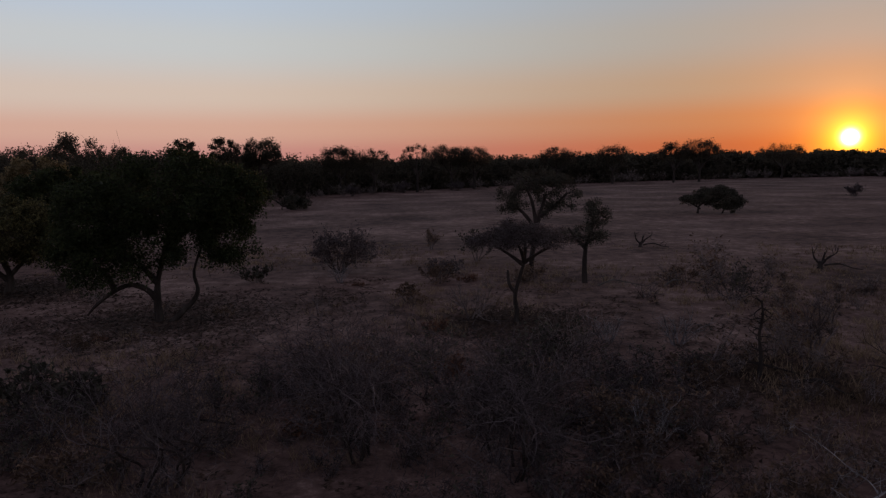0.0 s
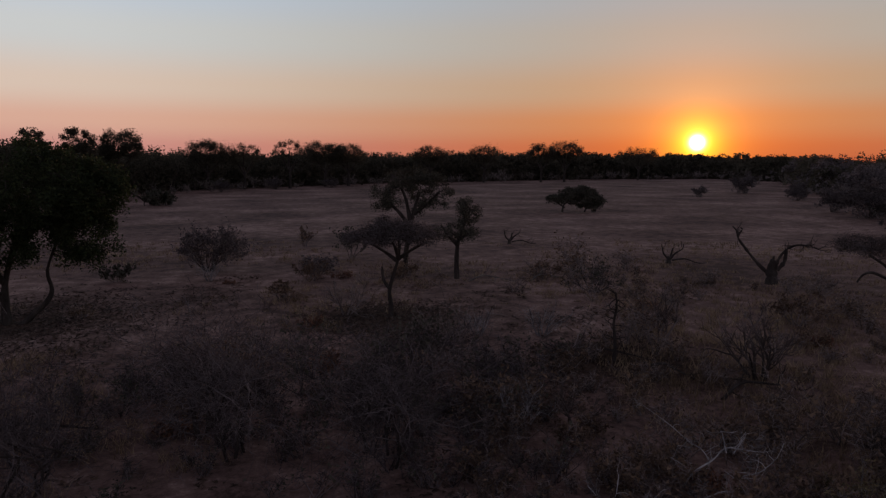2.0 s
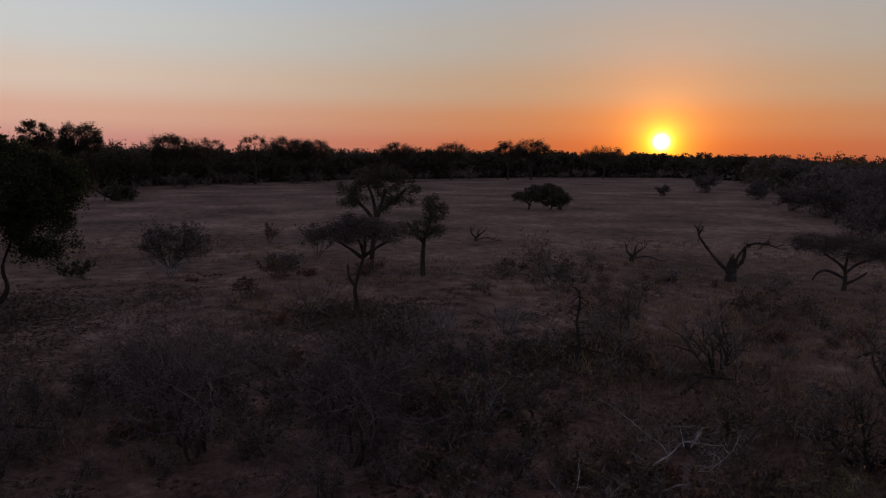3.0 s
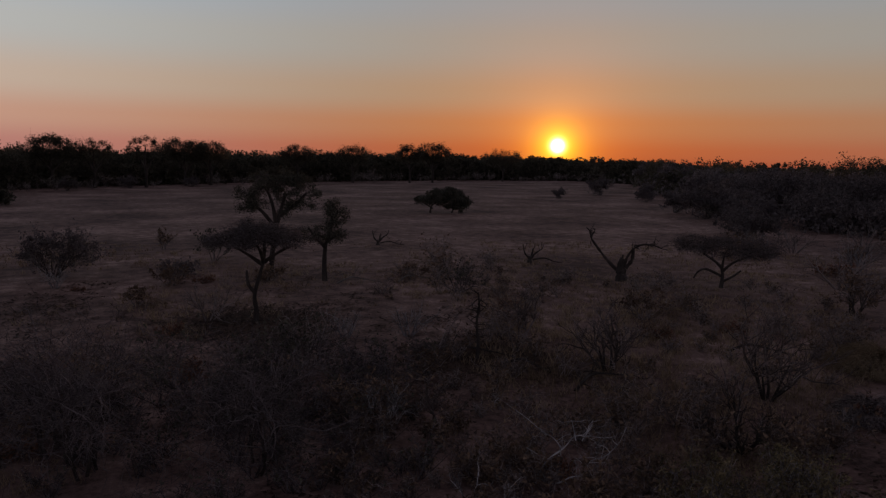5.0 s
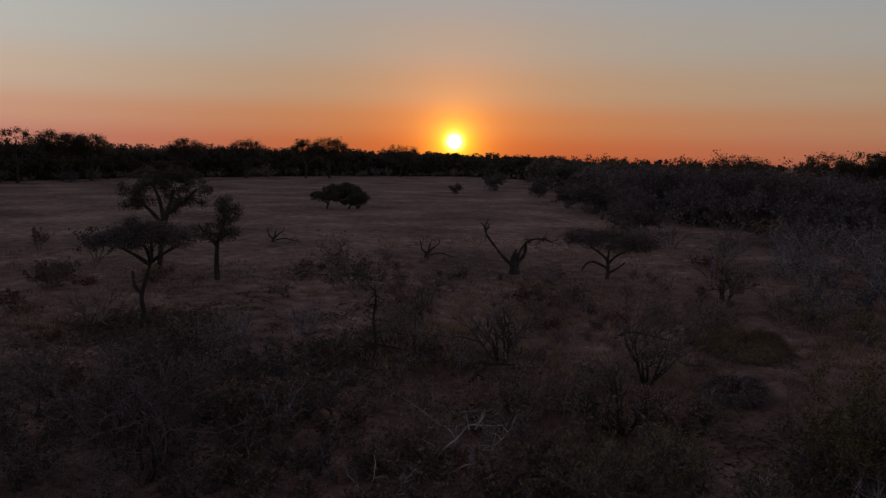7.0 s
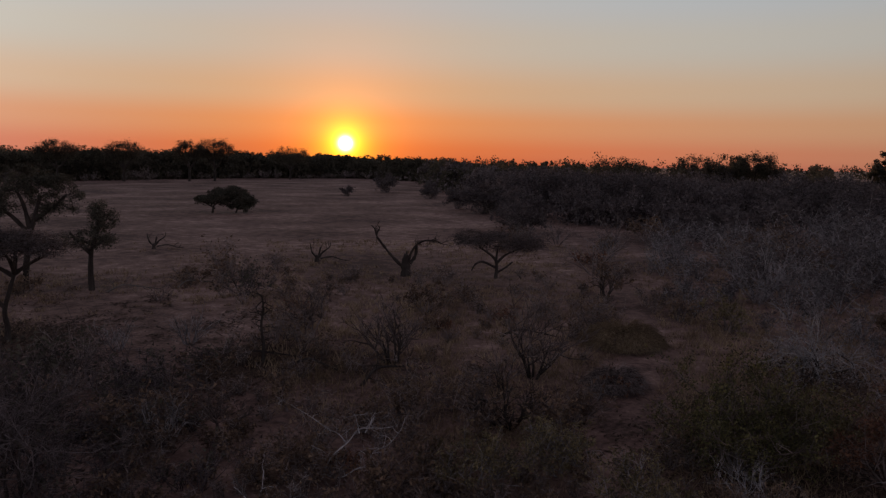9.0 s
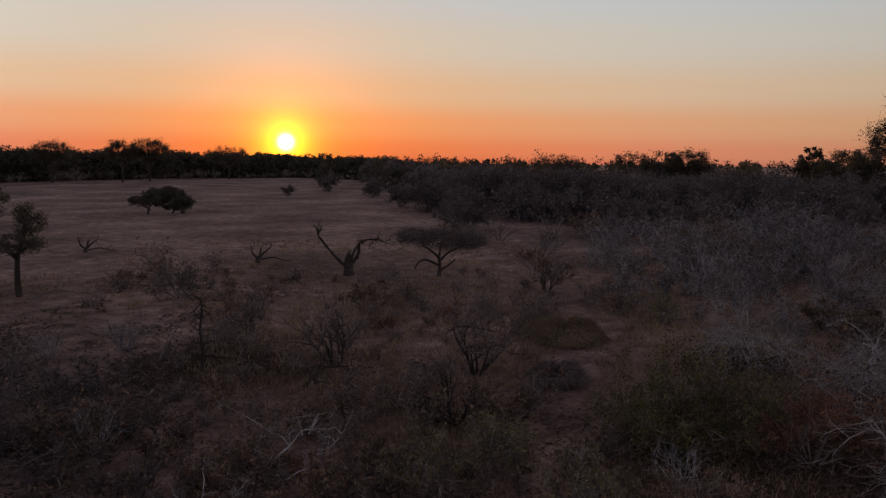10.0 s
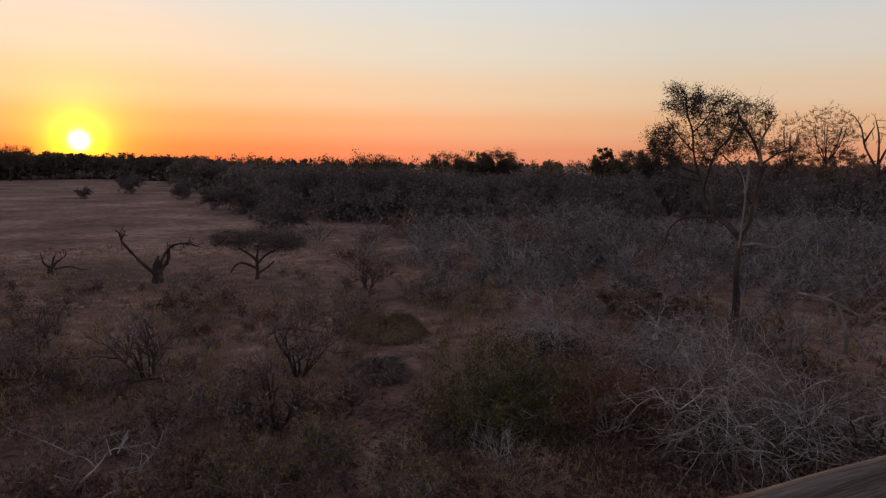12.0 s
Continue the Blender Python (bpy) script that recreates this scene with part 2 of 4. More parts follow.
def bend(a, b, rng, sag=0.12, n=5):
    """A crooked line from a to b."""
    a, b = np.asarray(a, float), np.asarray(b, float)
    t = np.linspace(0, 1, n)[:, None]
    length = np.linalg.norm(b - a)
    p = a + (b - a) * t
    p += rng.normal(size=(n, 3)) * sag * length * 0.35 * np.sin(np.pi * t)
    p[:, 2] += (np.sin(np.pi * t) * length * sag * rng.uniform(-0.3, 0.8))[:, 0]
    return p


def smooth_line(pts, n=4):
    """A finer line through the given points."""
    p = [Vector(q) for q in pts]
    if len(p) < 3:
        return [tuple(p[0].lerp(p[-1], i / 4)) for i in range(5)]
    out = []
    for i in range(len(p) - 1):
        p0, p1, p2, p3 = p[max(i - 1, 0)], p[i], p[i + 1], p[min(i + 2, len(p) - 1)]
        for j in range(n):
            t = j / n
            out.append(tuple(0.5 * ((2 * p1) + (p2 - p0) * t + (2 * p0 - 5 * p1 + 4 * p2 - p3) * t * t + (3 * p1 - p0 - 3 * p2 + p3) * t ** 3)))
    out.append(tuple(p[-1]))
    return out


def limb(shape, pts, r0, r1, rng, sides=7, knob=0.12):
    line = smooth_line(pts)
    k = len(line)
    r = [(r0 + (r1 - r0) * (i / (k - 1)) ** 0.8) * (1 + knob * rng.uniform(-1, 1)) for i in range(k)]
    shape.tube(line, r, sides)
    return line


def sprout(shape, p, d, length, r, depth, rng, spread=0.9, kids=(3, 5), gnarl=0.35, rise=0.1, ratio=0.62, tips=None, sides=4):
    """A branch that forks into thinner ones."""
    n = 2 if depth == 0 else 3
    pts, q = [np.asarray(p, float)], np.asarray(d, float)
    for i in range(n):
        q = q + rng.normal(size=3) * gnarl * 0.5
        q[2] += rise * 0.4
        q /= np.linalg.norm(q)
        pts.append(pts[-1] + q * length / n)
    if depth == 0:
        shape.spike(pts[0], pts[1], pts[2], r)
    else:
        shape.tube(pts, [r * (1 - 0.55 * i / n) for i in range(n + 1)], max(3, sides))
    if tips is not None:
        tips.append(pts[-1])
        if depth <= 1:
            tips.append(pts[1])
    if depth > 0:
        for i in range(rng.integers(kids[0], kids[1] + 1)):
            at = rng.integers(1, n + 1)
            w = q + rng.normal(size=3) * spread * 0.75
            w[2] += rise
            w /= np.linalg.norm(w)
            sprout(shape, pts[at], w, length * ratio * rng.uniform(0.7, 1.25), r * 0.55, depth - 1, rng, spread, kids, gnarl, rise, ratio, tips, sides - 1)


def clumps_in(blobs, count, rng, shell=0.55):
    """Clump centres inside the ellipsoids (x, y, z, rx, ry, rz), denser near their skin."""
    vol = np.array([b[3] * b[4] * b[5] for b in blobs]) ** 0.8
    pick = rng.choice(len(blobs), count, p=vol / vol.sum())
    u = rng.normal(size=(count, 3))
    u /= np.linalg.norm(u, axis=1)[:, None]
    u *= (rng.uniform(shell ** 3, 1.1, count) ** (1 / 3))[:, None]
    b = np.array(blobs)[pick]
    return b[:, :3] + u * b[:, 3:]


def crowned_tree(name, label, m, stems, blobs, wood, leaf, rng, clumps=160, per=55, clump=0.33, size=0.10, r=(0.2, 0.07), flat=1.0, shell=0.55, twigs=3, group="", crown_label="", category="tree", sizes=()):
    """A tree from its stems (lists of points) and the ellipsoids that its crown fills."""
    ob = thing(name, label, category, group, m)
    w, c = Shape(), Shape()
    ends = []
    for i, s in enumerate(stems):
        f = sizes[i] if sizes else 1.0 if i == 0 else 0.72
        g = Shape()
        line = limb(g, s, r[0] * f, r[1] * f, rng)
        part("limb" if i else "trunk", g, wood, ob)
        ends += [np.array(p) for p in line[len(line) // 2:]]
    ends = np.array(ends)
    cs = clumps_in(blobs, clumps, rng, shell)
    # boughs to a share of the clumps, each from the nearest wood that exists
    nodes = [e for e in ends]
    order = np.argsort([np.min(np.linalg.norm(ends - q, axis=1)) for q in cs])
    for q in cs[order][:: 1]:
        arr = np.array(nodes)
        dist = np.linalg.norm((arr - q) * (1, 1, 1.6), axis=1)
        src = arr[dist.argmin()]
        line = bend(src, q, rng, 0.25)
        rr = min(r[1] * 0.5, 0.012 + 0.016 * dist.min())
        w.tube(line, [rr, rr * 0.85, rr * 0.7, rr * 0.55, rr * 0.4], 4)
        nodes += [line[2], line[4]]
        for k in range(twigs):
            e = q + rng.normal(size=3) * clump * (0.9, 0.9, 0.9 * flat)
            w.tube([q, (q + e) / 2 + rng.normal(size=3) * 0.05, e], [rr * 0.35, rr * 0.3, rr * 0.18], 3)
    pts = []
    for q in cs:
        k = int(per * rng.uniform(0.4, 1.5))
        pts.append(q + np.clip(rng.normal(size=(k, 3)), -1.8, 1.8) * clump * rng.uniform(0.5, 1.1) * np.array((1, 1, flat)) * 0.62)
    c.leaves(np.concatenate(pts), size, rng)
    tagged(part("branchwork", w, wood, ob), kind="stuff")
    part("crown", c, leaf, ob, crown_label, smooth=False)
    return ob


def bare_shrub(name, label, m, rng, height=2.0, stems=7, lean=0.55, depth=3, r=0.03, wood=TWIG, leaf=None, leaf_count=0, leaf_size=0.05, spread=0.9, kids=(3, 4), rise=0.15, gnarl=0.35, group="", category="shrub", stem_wood=None, leaf_label=""):
    """A many-stemmed bush, bare or with sparse leaves."""
    ob = thing(name, label, category, group, m)
    w, tips = Shape(), []
    for i in range(stems):
        a = 2 * math.pi * (i + rng.uniform(-0.3, 0.3)) / stems
        d = np.array((math.cos(a) * lean * rng.uniform(0.4, 1.4), math.sin(a) * lean * rng.uniform(0.4, 1.4), 1.0))
        d /= np.linalg.norm(d)
        h = height * rng.uniform(0.42, 0.62)
        base = np.array((math.cos(a) * 0.1, math.sin(a) * 0.1, -0.08))
        pts = [base]
        q = d.copy()
        for k in range(4):
            q = q + rng.normal(size=3) * gnarl * 0.35
            q /= np.linalg.norm(q)
            pts.append(pts[-1] + q * h / 4)
        s = Shape()
        s.tube(pts, [r * (1 - 0.15 * k) for k in range(5)], 5)
        part("stem", s, stem_wood or wood, ob)
        for k in range(rng.integers(kids[0], kids[1] + 1) + 1):
            at = rng.integers(2, 5)
            v = q + rng.normal(size=3) * spread * 0.7
            v[2] += rise
            v /= np.linalg.norm(v)
            sprout(w, pts[at], v, height * 0.34 * rng.uniform(0.7, 1.25), r * 0.5, depth - 1, rng, spread, kids, gnarl, rise, 0.62, tips)
    tagged(part("brush", w, wood, ob), kind="stuff")
    if leaf is not None and leaf_count:
        t = np.array(tips)
        load = rng.exponential(size=len(t)) ** 2
        pick = t[rng.choice(len(t), leaf_count, p=load / load.sum())] + rng.normal(size=(leaf_count, 3)) * 0.07 * height / 2
        c = Shape()
        c.leaves(pick, leaf_size, rng)
        part("foliage", c, leaf, ob, leaf_label, smooth=False)
    return ob


rng = np.random.default_rng(11)


# ---- ground ----
def lie(x, y):
    """Height of the ground: gentle swells and small hummocks, level far away."""
    d = math.hypot(x, y)
    fade = max(0.0, 1 - d / 220)
    return fade * (0.10 * noise.noise((x * 0.06, y * 0.06, 0.3)) + 0.02 * noise.noise((x * 0.5, y * 0.5, 4.2)))


def make_ground():
    radii = [0.0]
    step = 0.35
    while radii[-1] < 4600:
        radii.append(radii[-1] + step)
        step *= 1.022 if radii[-1] < 60 else 1.09
    # finer ahead of the lookout than behind it
    angles = [radians(a) for a in list(np.arange(-60, 120, 0.75)) + list(np.arange(120, 300, 6))]
    v, f = [(0, -2, lie(0, 0))], []
    k = len(angles)
    for d in radii[1:]:
        for a in angles:
            x, y = d * math.sin(a), d * math.cos(a) - 2
            v.append((x, y, lie(x, y)))
    for j in range(k):
        f.append((0, 1 + (j + 1) % k, 1 + j))
    for i in range(len(radii) - 2):
        for j in range(k):
            a, b = 1 + i * k + j, 1 + i * k + (j + 1) % k
            f.append((a, b, b + k, a + k))
    me = bpy.data.meshes.new("ground")
    me.from_pydata(v, [], f)
    me.materials.append(SOIL)
    me.shade_smooth()
    ob = new("ground", me)
    return tagged(ob, "bare brown dry soil of an open savanna clearing", "ground", kind="structure")


make_ground()


TRACK = [(9.5, 4.6), (11.9, 6.4), (13.9, 7.8), (16.6, 9.6), (19.6, 10.6), (23.4, 14.2), (29.0, 19.5)]


def on_track(x, y):
    """Whether a spot lies on the bare trodden strip that winds into the scrub."""
    if not 9 < x < 29:
        return False
    mid = float(np.interp(x, [p[0] for p in TRACK], [p[1] for p in TRACK]))
    return abs(y - mid) < 1.0 + 0.35 * noise.noise((x * 0.7, y * 0.7, 1.4))


def scatter_grass():
    """Dry tufts, thicker in drifts, and thinning out across the clearing."""
    v, f = [], []
    n = 0
    made = 0
    while made < 13000:
        a, d = radians(rng.uniform(-45, 105)), 7 + 48 * rng.uniform() ** 1.3
        x, y = -0.9 + d * math.sin(a), -2 + d * math.cos(a)
        drift = noise.noise((x * 0.11, y * 0.11, 7.7)) + 0.6 * noise.noise((x * 0.5, y * 0.5, 2.2)) + 0.5 * (math.degrees(a) > 26)
        if drift < rng.uniform(-0.15, 0.55) or on_track(x, y):
            continue
        made += 1
        z = lie(x, y) - 0.02
        h = rng.uniform(0.10, 0.40) * (0.75 if d < 17 else 1.0 if d < 30 else 0.7)
        for b in range(12 if d < 35 else 8):
            t, lean = rng.uniform(0, 6.28), rng.uniform(0.2, 1.4)
            w = 0.005 + 0.00035 * d
            bx, by = x + rng.normal() * 0.13, y + rng.normal() * 0.13
            tx, ty = bx + math.cos(t) * h * lean, by + math.sin(t) * h * lean
            px, py = -math.sin(t) * w, math.cos(t) * w
            v += [(bx - px, by - py, z), (bx + px, by + py, z), (tx, ty, z + h * rng.uniform(0.6, 1.1))]
            f.append((n, n + 1, n + 2))
            n += 3
    me = bpy.data.meshes.new("grass")
    me.from_pydata(v, [], f)
    me.materials.append(GRASS)
    tagged(new("grass", me), "sparse tufts of dry straw-coloured grass on bare soil", "grass", kind="stuff")


scatter_grass()


def scatter_shade_litter():
    """Fallen leaves, bark and stick ends lying in drifts, thickest under the trees, where they darken the soil like
    shade.
    """
    # spots below trees and bushes where dense dark litter imitates their shade
    under = ((-11.1, 25.9, 4.5), (2.6, 24.0, 2.2), (-21.3, 33.7, 4.0), (8.4, 17.0, 1.6), (13.0, 3.0, 3.0), (14.2, -1.3, 3.2))
    pts = []
    while len(pts) < 60000:
        if rng.uniform() < 0.45:
            x0, y0, r = under[rng.integers(0, len(under))]
            x, y = x0 + rng.normal() * r * 0.6, y0 + rng.normal() * r * 0.6
        else:
            a, d = radians(rng.uniform(-45, 32)), 8 + 30 * rng.uniform() ** 0.8
            x, y = -0.9 + d * math.sin(a), -2 + d * math.cos(a)
            if noise.noise((x * 0.33, y * 0.33, 9.1)) + 0.7 * noise.noise((x * 1.3, y * 1.3, 5.1)) < rng.uniform(0.05, 0.5):
                continue
        pts.append((x, y, lie(x, y) + 0.012))
    p = np.array(pts)
    k = len(p)
    t, s = rng.uniform(0, 6.28, k), rng.uniform(0.02, 0.055, k) * (1 + np.hypot(p[:, 0], p[:, 1]) / 40)
    d = np.stack((np.cos(t) * s, np.sin(t) * s, rng.uniform(-0.1, 0.35, k) * s), 1)
    n = np.stack((-np.sin(t) * s, np.cos(t) * s, rng.uniform(-0.2, 0.3, k) * s), 1)
    v = np.stack((p - d - n * 0.5, p + n * 0.9, p + d * 1.6 + (0, 0, 0.01)), 1).reshape(-1, 3)
    me = bpy.data.meshes.new("shade_litter")
    me.from_pydata(v, [], np.arange(3 * k).reshape(-1, 3).tolist())
    me.materials.append(SHADE_LITTER)
    tagged(new("shade_litter", me), "fallen leaves and sticks strewn on soil, dark and dense to imitate shade", "leaf litter", kind="stuff")


scatter_shade_litter()


# ---- far woodland ----
def far_edge(a):
    """Distance of the woodland's near edge at a bearing in degrees."""
    return float(np.interp(a, [-60, -35, -24, -16, -8, 0, 14, 26, 33, 38, 41, 44, 50, 58, 70, 85, 125], [75, 80, 95, 125, 150, 168, 205, 245, 260, 230, 150, 92, 76, 68, 66, 70, 70]))


def far_height(a):
    return float(np.interp(a, [-60, -24, -14, -5, 4, 20, 30, 38, 44, 52, 62, 75, 90, 125], [9.0, 9.0, 8.8, 8.0, 8.2, 9.0, 8.8, 7.8, 6.0, 5.6, 5.6, 6.2, 7.0, 7.5]))


def far_tree(w, c, x, y, h, clumps=9, per=9):
    card = min(0.8, max(0.13, 0.0020 * math.hypot(x, y))) / h
    width = h * rng.uniform(0.40, 0.62)
    base = np.array((x, y, -0.1))
    for i in range(2 if clumps > 7 else 1):
        a = rng.uniform(0, 6.28)
        top = base + np.array((math.cos(a) * width * 0.45, math.sin(a) * width * 0.45, h * rng.uniform(0.5, 0.75)))
        w.tube(bend(base, top, rng, 0.1, 3), np.array((0.14, 0.10, 0.05)) * h / 6, 3)
    k = int(clumps * rng.uniform(0.7, 1.3)) + 2
    u = rng.normal(size=(k, 3))
    u /= np.linalg.norm(u, axis=1)[:, None]
    mid = np.array((x, y, h * 0.64))
    q = mid + u * (rng.uniform(0.2, 1, (k, 1)) ** 0.5) * np.array((width, width, h * 0.32))
    low = [p + rng.normal(size=(per * 2, 3)) * h * 0.07 for p in q if p[2] < mid[2]]
    high = [p + np.clip(rng.normal(size=(per * 3, 3)), -1.7, 1.7) * h * 0.062 for p in q if p[2] >= mid[2]]
    if low:
        c.leaves(np.concatenate(low), card * h, rng, 1.6)
    if high:
        c.leaves(np.concatenate(high), card * 0.7 * h, rng, 1.7)
    skirt = rng.normal(size=(clumps * 6, 3)) * np.array((width * 0.8, width * 0.8, h * 0.17)) + np.array((x, y, h * 0.22))
    skirt[:, 2] = np.abs(skirt[:, 2])
    c.leaves(skirt, card * 1.35 * h, rng, 1.3)


def make_woodland():
    w, c, s = Shape(), Shape(), Shape()
    for i in range(1500):
        a = rng.uniform(-58, 42)
        e = far_edge(a)
        d = e + rng.uniform(0, 1) ** 1.6 * 50
        h = far_height(a) * rng.uniform(0.72, 1.05)
        if d < e + 7:
            h *= rng.uniform(0.3, 0.85)
        far_tree(w, c, -0.9 + d * math.sin(radians(a)), -2 + d * math.cos(radians(a)), h, 9 if a > -14 else 13, 11 if a > -14 else 12)
    # the drier thicket on the right, finer and greyer
    for i in range(620):
        a = rng.uniform(39, 122)
        e = far_edge(a)
        d = e + rng.uniform(0, 1) ** 1.4 * 80
        h = far_height(a) * rng.uniform(0.68, 1.05)
        if d < e + 9:
            h *= rng.uniform(0.35, 0.9)
        far_tree(w, s, -0.9 + d * math.sin(radians(a)), -2 + d * math.cos(radians(a)), h, 18, 14)
    # farther lines close the gaps down to the horizon
    for i in range(850):
        a = rng.uniform(-58, 122)
        d = far_edge(a) + 45 + 900 * rng.uniform() ** 2
        far_tree(w, c, -0.9 + d * math.sin(radians(a)), -2 + d * math.cos(radians(a)), max(far_height(a), 8.1) * rng.uniform(0.88, 1.08), 7, 9)
    ob = tagged(new("woodland"), "dense dark belt of bushveld trees along the horizon", "woodland", kind="stuff")
    tagged(part("trunkwork", w, BARK, ob), kind="stuff")
    tagged(part("foliage", c, LEAF_WOOD, ob, smooth=False), kind="stuff")
    tagged(part("brush", s, LEAF_SCRUB, ob, "greyer half-bare thicket", smooth=False), kind="stuff")


make_woodland()


# ---- low scrub that nobody could count ----
def needles(shape, base, tip, r):
    """Many straight fine twigs at once, each a three-sided spike."""
    d = tip - base
    a = np.cross(d, (0.31, 0.17, 0.93))
    a /= np.linalg.norm(a, axis=1)[:, None] + 1e-9
    k = np.cross(d, a)
    k /= np.linalg.norm(k, axis=1)[:, None] + 1e-9
    r = r[:, None]
    v = np.stack((base + a * r, base + (-0.5 * a + 0.87 * k) * r, base + (-0.5 * a - 0.87 * k) * r, tip), 1)
    n = shape.n + 4 * np.arange(len(base))[:, None]
    f = np.concatenate([n + np.array(t) for t in ((0, 1, 3), (1, 2, 3), (2, 0, 3))])
    shape.v.append(v.reshape(-1, 3))
    shape.f.extend(map(tuple, f.tolist()))
    shape.n += 4 * len(base)


def scrub_bush(shape, leaf, x, y, h, width, twigs, leaves, reach):
    z = lie(x, y) - 0.03
    root = np.array((x, y, z))
    # stems fan out, twigs leave them at all heights
    k = 9
    top = root + np.stack((rng.normal(size=k) * width * 0.42, rng.normal(size=k) * width * 0.42, h * rng.uniform(0.55, 1.0, k)), 1)
    needles(shape, np.repeat(root[None], k, 0) + rng.normal(size=(k, 3)) * (0.06, 0.06, 0), top, np.full(k, 0.006 * h + 0.008))
    t = rng.uniform(0.25, 1.0, (twigs, 1)) ** 0.7
    p = root + (top[rng.integers(0, k, twigs)] - root) * t
    q = p + rng.normal(size=(twigs, 3)) * h * 0.17 * np.array((1, 1, 0.8)) + (0, 0, h * 0.06)
    needles(shape, p, q, np.full(twigs, reach))
    if leaves:
        leaf.leaves(q[rng.integers(0, twigs, leaves)] + rng.normal(size=(leaves, 3)) * 0.05 * h, 0.028 * h + 0.02, rng)


def make_scrub():
    zones = (
        # name, label, bearing from, to, distance from, to, count, height near, far, wood, leaf, leaf share
        ("scrub", "grey leafless thorn scrub covering the ground", 57, 106, 20, 68, 520, 0.9, 2.3, GREY_TWIG, LEAF_SCRUB, 0.5),
        ("scrub", "sparse brown dry scrub on open soil", 22, 60, 12, 40, 150, 0.45, 0.9, TWIG, LEAF_DRY, 0.4),
        ("scrub", "low twiggy scrub with shade put into its dark colour", -42, 22, 9, 20, 220, 0.5, 0.9, DARK_TWIG, LEAF_FAR, 0.3),
        ("scrub", "brown twiggy undergrowth below the lookout", 14, 66, 8.5, 17, 190, 0.4, 0.8, TWIG, LEAF_DRY, 0.8),
        ("scrub", "low brush at the foot of the woodland", -20, 44, 95, 240, 150, 1.2, 2.2, TWIG, LEAF_FAR, 1.2),
    )
    for name, label, a0, a1, d0, d1, count, h0, h1, wood, leaf, share in zones:
        s, f = Shape(), Shape()
        made = 0
        while made < count:
            a, u = rng.uniform(a0, a1), rng.uniform() ** 0.75
            d = d0 + (d1 - d0) * u
            if d0 > 90:
                d = far_edge(a) - abs(rng.normal()) * 7
            x, y = -0.9 + d * math.sin(radians(a)), -2 + d * math.cos(radians(a))
            if noise.noise((x * 0.16, y * 0.16, 3.3)) < rng.uniform(-0.5, 0.3) and d0 < 90:
                continue
            if on_track(x, y):
                continue
            if a0 == 57 and a < 66 and d < 33 and rng.uniform() < 0.7:
                continue
            made += 1
            h = (h0 + (h1 - h0) * u) * rng.uniform(0.6, 1.35)
            h *= 0.65 + 1.3 * max(0.0, noise.noise((x * 0.13, y * 0.13, 6.4)) + 0.25)
            twigs = 130 if d < 45 else 110
            scrub_bush(s, f, x, y, h, h * rng.uniform(0.7, 1.2), twigs, int(twigs * share * (3.0 if rng.uniform() < 0.3 else 0.5)), 0.004 + 0.00022 * d)
        ob = tagged(new(name), label, "scrub", kind="stuff")
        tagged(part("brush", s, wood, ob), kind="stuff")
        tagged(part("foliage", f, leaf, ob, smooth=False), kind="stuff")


make_scrub()


# ---- single trees that stand above the woodland ----
def skyline_tree(x, y, h, width, sparse, leaf, label, turn=0):
    m = facing(x, y, turn)
    return crowned_tree("tree", label, m, [[(0, 0, -0.1), (0.1, 0, h * 0.25), (-0.1, 0.1, h * 0.5), (0.1, 0, h * 0.75)], [(0, 0, h * 0.3), (width * 0.3, 0.2, h * 0.6)], [(0, 0, h * 0.35), (-width * 0.3, -0.2, h * 0.65)]],
                        [(0, 0, h * 0.78, width * 0.5, width * 0.45, h * 0.2), (width * 0.3, 0, h * 0.68, width * 0.28, width * 0.3, h * 0.13), (-width * 0.3, 0.2, h * 0.66, width * 0.28, width * 0.3, h * 0.13)],
                        BARK, leaf, rng, clumps=int(85 * sparse), per=int(95 * sparse), clump=width * 0.10, size=0.0115 * h, r=(0.035 * h, 0.012 * h), group="trees on the skyline")


SKYLINE = [
    (-52.4, 90.2, 9.0, 7.0, 0.9), (-50.1, 102.6, 11.0, 8.0, 1.0), (-44.6, 105.0, 9.6, 5.0, 0.9), (-39.6, 117.5, 10.9, 5.0, 1.0), (-34.9, 124.1, 11.4, 5.5, 0.9), (-30.1, 130.4, 11.2, 7.5, 1.2),
    (-17.3, 147.7, 9.8, 8.5, 1.3), (-10.3, 150.3, 9.6, 7.0, 0.8), (-1.1, 153.6, 10.7, 6.0, 0.6), (6.9, 163.4, 10.3, 10.0, 1.3), (12.4, 166.1, 9.8, 8.0, 1.1),
    (35.9, 185.0, 9.8, 9.0, 1.2), (51.3, 186.5, 10.2, 9.0, 1.0), (67.9, 186.4, 10.7, 8.0, 1.0), (75.8, 188.7, 11.4, 10.0, 1.1), (105.9, 202.3, 10.1, 12.0, 1.1),
    (111.3, 80.8, 7.8, 9.0, 0.9), (93.4, 53.7, 8.1, 5.0, 0.6), (95.6, 49.8, 8.5, 5.5, 0.8), (95.7, 45.4, 8.4, 6.0, 1.2), (98.8, 29.9, 8.8, 3.5, 1.0), (95.0, 25.1, 8.2, 6.0, 1.0), (90.0, 20.0, 8.6, 6.0, 1.0),
]
for x, y, h, width, sparse in SKYLINE:
    skyline_tree(x, y, h, width, sparse, LEAF_WOOD, "bushveld tree with an open uneven crown above the woodland", rng.uniform(-40, 40))

